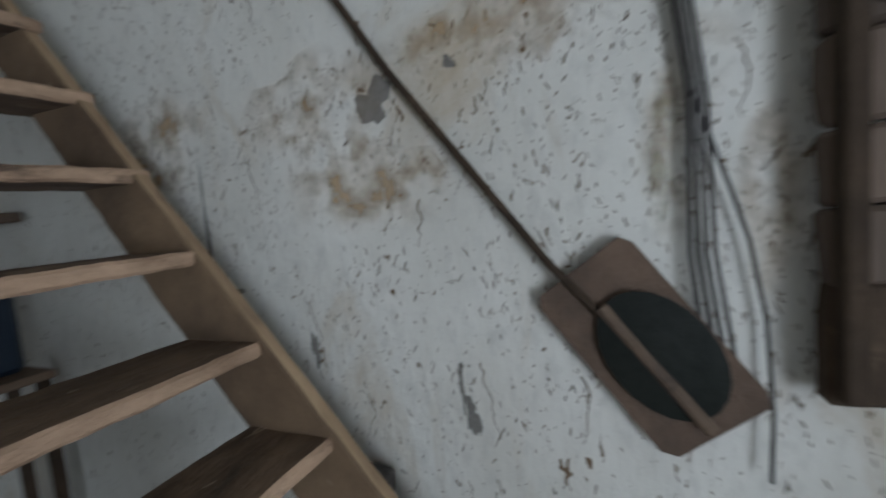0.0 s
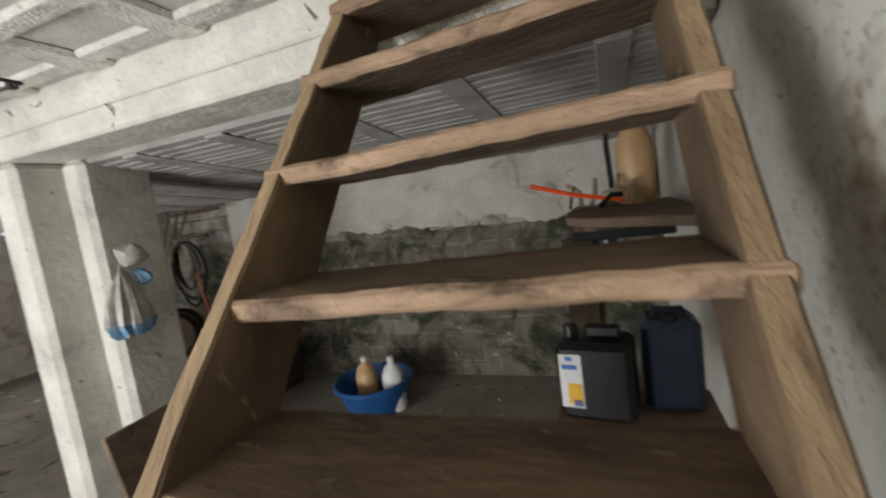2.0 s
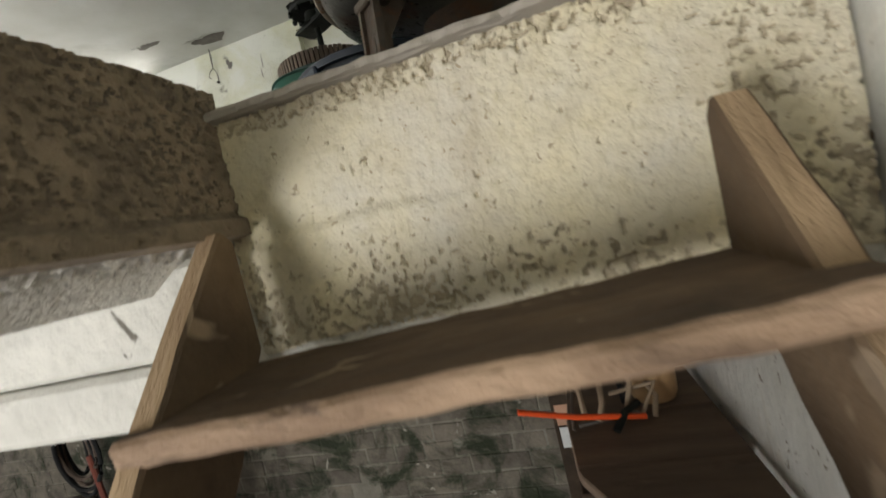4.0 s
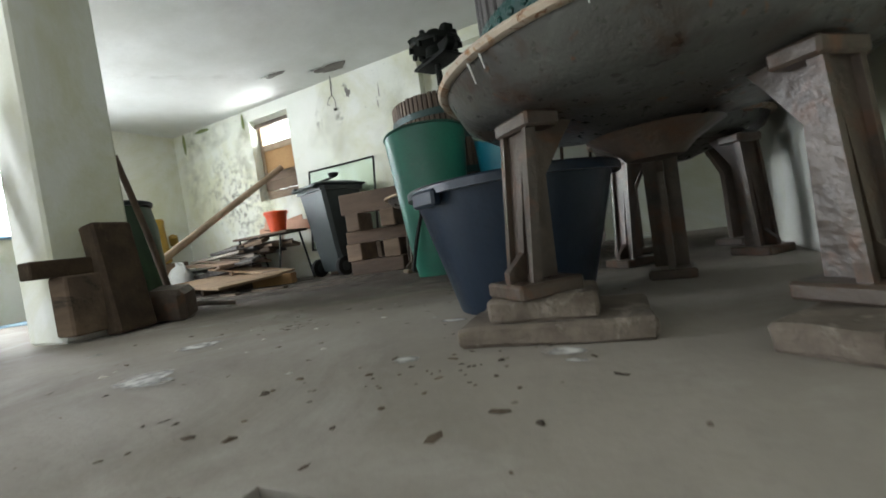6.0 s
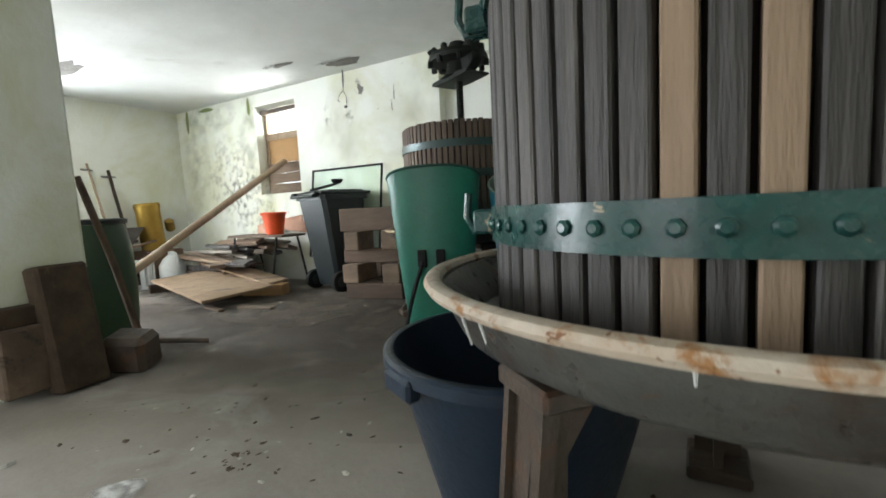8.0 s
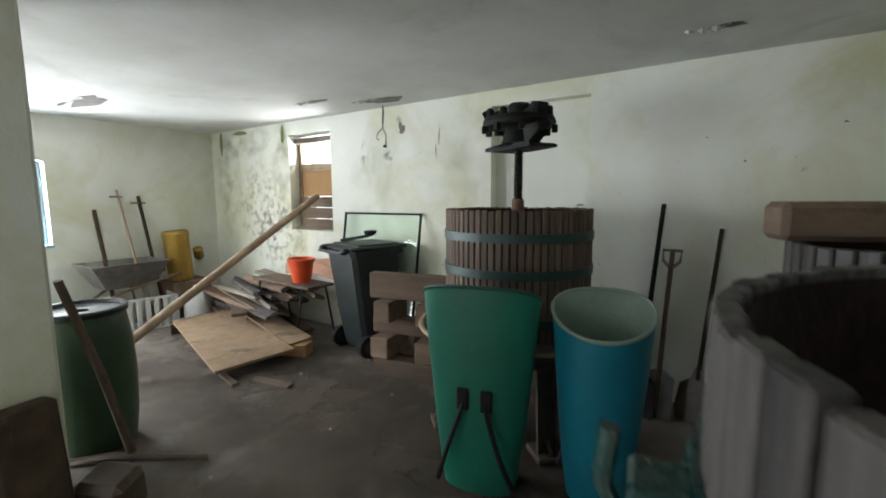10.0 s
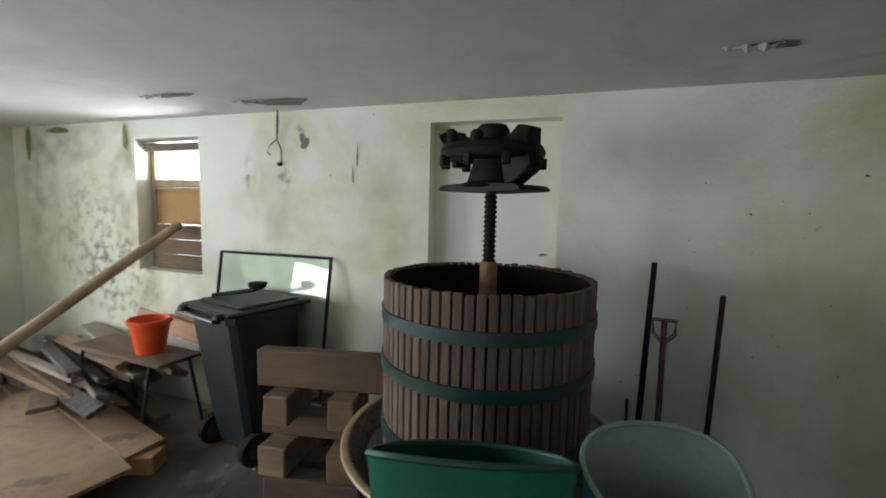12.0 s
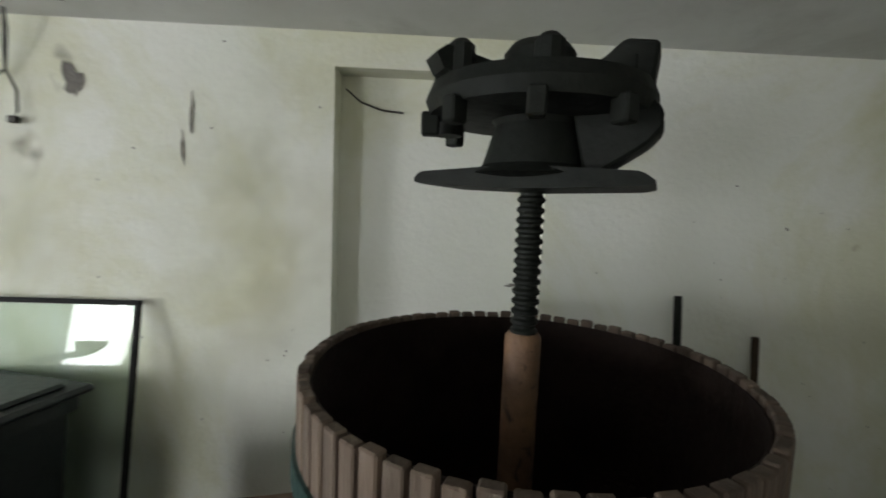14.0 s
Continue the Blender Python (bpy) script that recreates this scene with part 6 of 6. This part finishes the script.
lathe(bm, [(0.035, 0.37), (0.035, 0.43), (0.03, 0.44)], 14, Matrix.Translation((-0.11, 0, 0)))
part("body", bm, BLACKPL, can)
LABELB = material("printed_label_blue", (0.02, 0.12, 0.45), (0.02, 0.10, 0.38), 5, 0.4, bump=0.02)
LABELY = material("printed_label_yellow", (0.75, 0.42, 0.03), (0.65, 0.36, 0.03), 5, 0.4, bump=0.02)
bm = bmesh.new()
box(bm, 0.105, 0.004, 0.26, Matrix.Translation((-0.10, -0.122, 0.20)))
lb = part("label", bm, WHITEPL, can, "white printed label")
for mt, x, z, sx, sz in ((LABELB, -0.105, 0.27, 0.07, 0.022), (LABELY, -0.085, 0.14, 0.065, 0.10), (LABELB, -0.075, 0.095, 0.04, 0.03), (LABELB, -0.105, 0.31, 0.03, 0.02)):
    bm = bmesh.new()
    box(bm, sx, 0.002, sz, Matrix.Translation((x, -0.1255, z)))
    part("print_bar", bm, mt, lb)
can = thing("oil_canister", "dark blue plastic canister beside the wall", "canister", pose(0.275, 0.07, -1.668) @ Matrix.Scale(0.66, 4))
stool = thing("low_stand", "low dark wooden stand carrying the canisters behind the stair", "stand", pose(0.16, 0.04, CF))
hs_ = -1.669 - CF
bm = bmesh.new()
box(bm, 0.46, 0.26, 0.03, Matrix.Translation((0, 0, hs_ - 0.015)), 0.005)
part("top", bm, PLANK, stool)
for x in (-0.20, 0.20):
    for y in (-0.10, 0.10):
        bm = bmesh.new()
        box(bm, 0.035, 0.035, hs_ - 0.03, Matrix.Translation((x, y, (hs_ - 0.03) / 2)), 0.004)
        part("leg", bm, DARKWOOD, stool)
bm = bmesh.new()
box(bm, 0.24, 0.22, 0.42, Matrix.Translation((0, 0, 0.21)), 0.03)
part("body", bm, NAVY, can)
bm = bmesh.new()
tube(bm, [(-0.07, 0, 0.415), (-0.06, 0, 0.45), (0.06, 0, 0.45), (0.07, 0, 0.415)], 0.012)
part("handle", bm, NAVY, can)
bm = bmesh.new()
lathe(bm, [(0.03, 0.415), (0.03, 0.445), (0.025, 0.45)], 14, Matrix.Translation((0.0, -0.07, 0)))
part("cap", bm, RUBBER, can)

plain("shelf_post", DARKWOOD, "old brown board standing as shelf post", "post", pose(-0.07, 1.83, (CF - 1.36) / 2), 0.21, 0.035, -1.36 - CF, 0.004)
cs = thing("corner_shelf", "rough brown wooden shelf with a black drawer in the cellar corner", "shelf", pose(0, 0, -1.125))
for front in ([(-0.02, 0.56), (0.06, 0.42), (0.455, 0.10), (0.455, 0.60), (-0.03, 0.60)], [(-0.03, 0.605), (0.455, 0.605), (0.455, 0.90), (-0.045, 0.90)], [(-0.04, 0.905), (0.455, 0.905), (0.455, 1.22), (-0.03, 1.22)]):
    bm = bmesh.new()
    prism(bm, front, 0.036, Matrix(((1, 0, 0, 0), (0, 0, 1, 0), (0, 1, 0, 0), (0, 0, 0, 1))))
    bmesh.ops.bevel(bm, geom=bm.edges[:], offset=0.005, segments=1, affect="EDGES")
    part("plank", bm, PLANK, cs)
for y in (0.66, 1.12):
    bm = bmesh.new()
    box(bm, 0.46, 0.04, 0.04, Matrix.Translation((0.22, y, -0.039)), 0.005)
    part("bearer", bm, DARKWOOD, cs)
bm = bmesh.new()
box(bm, 0.42, 0.30, 0.085, Matrix.Translation((0.19, 0.82, -0.062)), 0.008)
part("drawer", bm, BLACKIRON, cs, "black flat drawer under the shelf")
plain("lower_shelf", DARKWOOD, "dark lower board in the cellar corner", "shelf", pose(0.20, 1.25, -1.50), 0.52, 0.5, 0.03, 0.006)
for z, w, mt in ((-1.56, 0.17, PINKWOOD), (-1.70, 0.16, WHITEPL)):
    plain("paper_note", mt, "small faded printed paper pinned to the post", "paper", pose(-0.07, 1.8105, z, 0, 0, 0), w, 0.004, 0.125, 0, "", "paper notes")
jg = thing("spray_jug", "yellowed plastic spray tank with orange cap on the shelf", "sprayer", pose(0.286, 0.987, -1.106))
bm = bmesh.new()
lathe(bm, [(0.07, 0), (0.084, 0.03), (0.088, 0.20), (0.084, 0.30), (0.063, 0.34), (0.06, 0.355)], 20, None, squash=0.8)
part("tank", bm, TANJUG, jg)
bm = bmesh.new()
lathe(bm, [(0.058, 0.355), (0.06, 0.39), (0.048, 0.405)], 18)
part("cap", bm, ORANGEPL, jg)
bm = bmesh.new()
tube(bm, [(-0.11, -0.02, 0.0), (-0.125, -0.02, 0.30), (-0.115, -0.02, 0.41), (-0.09, -0.02, 0.42)], 0.013)
part("pump_rod", bm, RUBBER, jg)
sw = thing("bow_saw", "orange tubular bow saw lying on the shelf", "saw", pose(0, 0, 0))
bm = bmesh.new()
tube(bm, [(-0.18, 0.69, -0.955), (0.0, 0.74, -1.02), (0.22, 0.80, -1.075)], 0.010)
part("bow", bm, ORANGEPL, sw)
bm = bmesh.new()
tube(bm, [(0.22, 0.80, -1.075), (0.20, 0.86, -1.09), (0.0, 0.80, -1.085)], 0.006)
part("blade", bm, STEEL, sw)
rnd = random.Random(3)
for k in range(7):
    x, y = -0.02 + 0.045 * k, 0.80 + rnd.uniform(-0.06, 0.1)
    bm = bmesh.new()
    tube(bm, [(x, y, -1.085), (x + rnd.uniform(-0.08, 0.08), y + 0.05, -1.06 + rnd.uniform(0, 0.08)), (x + rnd.uniform(-0.1, 0.1), y + 0.1, -1.07 + rnd.uniform(0.02, 0.12))], rnd.uniform(0.006, 0.016), 7)
    tagged(part("shelf_tool", bm, rnd.choice((RUSTIRON, BLACKIRON, PALEWOOD))), "small rusty hand tool lying on the shelf", "tool", "tools on the shelf")
bm = bmesh.new()
tube(bm, [(0.13, 1.10, -1.20), (0.13, 1.10, -1.485)], 0.05, 12)
tagged(part("blue_tube", bm, NAVY), "blue plastic pipe under the shelf", "pipe")
before = set(scene.objects)
for nm, mt, lab, x, y, r in (("crumpled_paper", WHITEPL, "crumpled white paper on the cellar floor", -0.30, 0.45, 0.09), ("crumpled_paper", WHITEPL, "crumpled white paper on the cellar floor", -0.14, 0.40, 0.06), ("paper_sack", PLANK, "torn brown paper sack behind the stair", -0.06, 0.30, 0.11)):
    bm = bmesh.new()
    lathe(bm, [(r * 0.6, 0), (r * 0.9, r * 0.25), (r, r * 0.5), (r * 0.95, r * 0.8), (r * 0.8, r * 1.1), (r * 0.5, r * 1.25), (r * 0.2, r * 1.35)], 26)
    for v in bm.verts:
        v.co += r * 0.35 * noise.noise_vector(v.co * (1.1 / r)) + r * 0.22 * noise.noise_vector(v.co * (3.1 / r))
        v.co.z = max(v.co.z, 0)
    ob = part(nm, bm, mt)
    ob.matrix_world = Matrix.Translation((x, y, -2.13 + 0.001))
    tagged(ob, lab, "paper")
plain("tin_sheet", WHITEPL, "bent white sheet standing by the whitewashed wall", "sheet", pose(0.265, 0.47, -2.0, 6, 0, -4), 0.21, 0.02, 0.26, 0.004)

for ob in [o for o in scene.objects if o not in before and o.parent is None]:
    ob.matrix_basis = FULL @ ob.matrix_basis

# far wall window and pipework
win = thing("window_3", "small cellar window with pale frame", "window", pose(XWC - 0.14, (CWY0 + CWY1) / 2, CWZ0, 0, 0, 90), "", "structure")
cw, ch = CWY1 - CWY0, CWZ1 - CWZ0
for nm, sx, sz, x, z in (("frame_side", 0.04, ch, -cw / 2 + 0.02, ch / 2), ("frame_side", 0.04, ch, cw / 2 - 0.02, ch / 2), ("frame_top", cw - 0.08, 0.04, 0, ch - 0.02), ("frame_bottom", cw - 0.08, 0.04, 0, 0.02), ("mullion", 0.035, ch - 0.08, 0, ch / 2)):
    bm = bmesh.new()
    box(bm, sx, 0.05, sz, Matrix.Translation((x, 0, z)), 0.004)
    part(nm, bm, BLUEPAINT, win)
bm = bmesh.new()
box(bm, cw, 0.16, 0.03, Matrix.Translation((0, -0.08, 0.005)), 0.004)
part("sill", bm, BLUEPAINT, win)
pp = thing("wall_pipe", "dark pipe with a valve along the far wall", "pipe", pose(0, 0, 0))
bm = bmesh.new()
tube(bm, [(XWC + 0.05, -1.2, -0.36), (XWC + 0.05, -0.10, -0.37), (XWC + 0.05, -0.03, -0.44), (XWC + 0.05, 0.5, -0.45)], 0.02)
part("pipe", bm, RUSTIRON, pp)
bm = bmesh.new()
box(bm, 0.07, 0.10, 0.09, Matrix.Translation((XWC + 0.05, 0.53, -0.46)), 0.01)
tube(bm, [(XWC + 0.05, 0.53, -0.46), (XWC + 0.05, 0.53, -0.98)], 0.012)
part("valve", bm, RUSTIRON, pp)
bm = bmesh.new()
prism(bm, [(-0.07, 0), (0.07, 0), (0.08, 0.5), (0.04, 0.62), (-0.04, 0.62), (-0.08, 0.5)], 0.05, pose(XWC + 0.04, 0.14, -1.31, 0, 0, 90))
tagged(part("leather_strap", bm, RUBBER), "dark strap bundle hanging on the far wall", "strap")
cb = thing("ceiling_cable", "dark clipped cable run under the cellar ceiling", "cable", pose(0, 0, 0))
bm = bmesh.new()
tube(bm, [(-1.75, -0.33, -0.352), (-3.0, -0.42, -0.352), (XWC, -0.50, -0.352)], 0.007)
tube(bm, [(-1.75, -0.33, -0.352), (-1.70, -0.9, -0.352)], 0.007)
part("cable", bm, CABLE, cb)
for k in range(14):
    bm = bmesh.new()
    box(bm, 0.03, 0.03, 0.025, Matrix.Translation((-1.80 - 0.27 * k, -0.333 - 0.0445 * k * 0.9, -0.350)), 0.004)
    part("clip", bm, CABLE, cb)
plain("far_trough", LIME, "low concrete trough at the far cellar wall", "trough", pose(-6.4, -0.65, CF + 0.11), 0.36, 0.6, 0.22, 0.02)

# ---- block wall of the cellar ----
BW, BH = 0.21, 0.122
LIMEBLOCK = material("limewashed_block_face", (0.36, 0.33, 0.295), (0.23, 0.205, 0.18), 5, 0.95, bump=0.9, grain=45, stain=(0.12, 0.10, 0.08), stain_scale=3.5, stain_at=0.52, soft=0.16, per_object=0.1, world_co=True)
RENDER = material("patchy_limewash_coat", (0.50, 0.485, 0.44), (0.38, 0.36, 0.315), 4, 0.95, bump=0.9, grain=35, stain=(0.17, 0.15, 0.115), stain_scale=4, stain_at=0.55, soft=0.14)


def coat_relief(p, q):
    edge = 0.10 + 0.09 * noise.noise(Vector((p * 3.2, 0.4, 1.7))) + 0.03 * noise.noise(Vector((p * 14, 0.4, 5.7)))
    hole = pits(p, q, 11.0, 0.16)
    gone = smoothstep(edge + 0.006, edge - 0.006, q)
    return 0.004 * noise.noise(Vector((p * 6, q * 6, 1.2))) - 0.003 * hole - 0.034 * gone, 0


worn_face("wall_coat", [RENDER], "patchy limewash coat on the upper block wall", "wall", (-3.3, YB + 0.018, -1.27), (1, 0, 0), (0, 0, 1), (0, -1, 0), XE + 3.3, 0.59, 0.012, coat_relief, 0.03)
variants = []
for k in range(6):
    bm = bmesh.new()
    box(bm, BW * (1.85 if k > 3 else 1) - 0.009, 0.05, BH - 0.008, None, 0.007)
    for v in bm.verts:
        v.co += 0.009 * noise.noise_vector(v.co * 23 + Vector((k * 7, 0, 0)))
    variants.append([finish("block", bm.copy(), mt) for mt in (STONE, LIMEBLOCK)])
    bm.free()
rnd = random.Random(77)
wall_n = bpy.data.objects["wall_cellar_north"]
rest = bmesh.new()
count, row, z = 0, 0, CF + BH / 2
while z < -0.69:
    x = XE - 0.03 - (0.09 if row % 2 else 0)
    while x > XWC + 0.2:
        long_one = rnd.random() < 0.35
        w = BW * (1.85 if long_one else 1)
        x -= w / 2
        k = rnd.choice((4, 5)) if long_one else rnd.randrange(4)
        loc = (x, YB + 0.050 + rnd.uniform(-0.004, 0.004), z + rnd.uniform(-0.003, 0.003))
        if x > -4.0 and count < 300 and not (x > -3.1 and z > -1.0):
            # limewash above; below, moss plus the dim light put into the colour
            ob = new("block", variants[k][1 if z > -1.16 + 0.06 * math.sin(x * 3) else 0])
            ob.parent = wall_n
            ob.matrix_basis = pose(*loc, rnd.uniform(-1, 1), rnd.uniform(-1.2, 1.2), 0)
            count += 1
        else:
            box(rest, w - 0.01, 0.05, BH - 0.009, Matrix.Translation(loc))
        x -= w / 2
    z += BH
    row += 1
tagged(part("block_courses", rest, STONE, wall_n, smooth=0), "", "", "", "stuff")
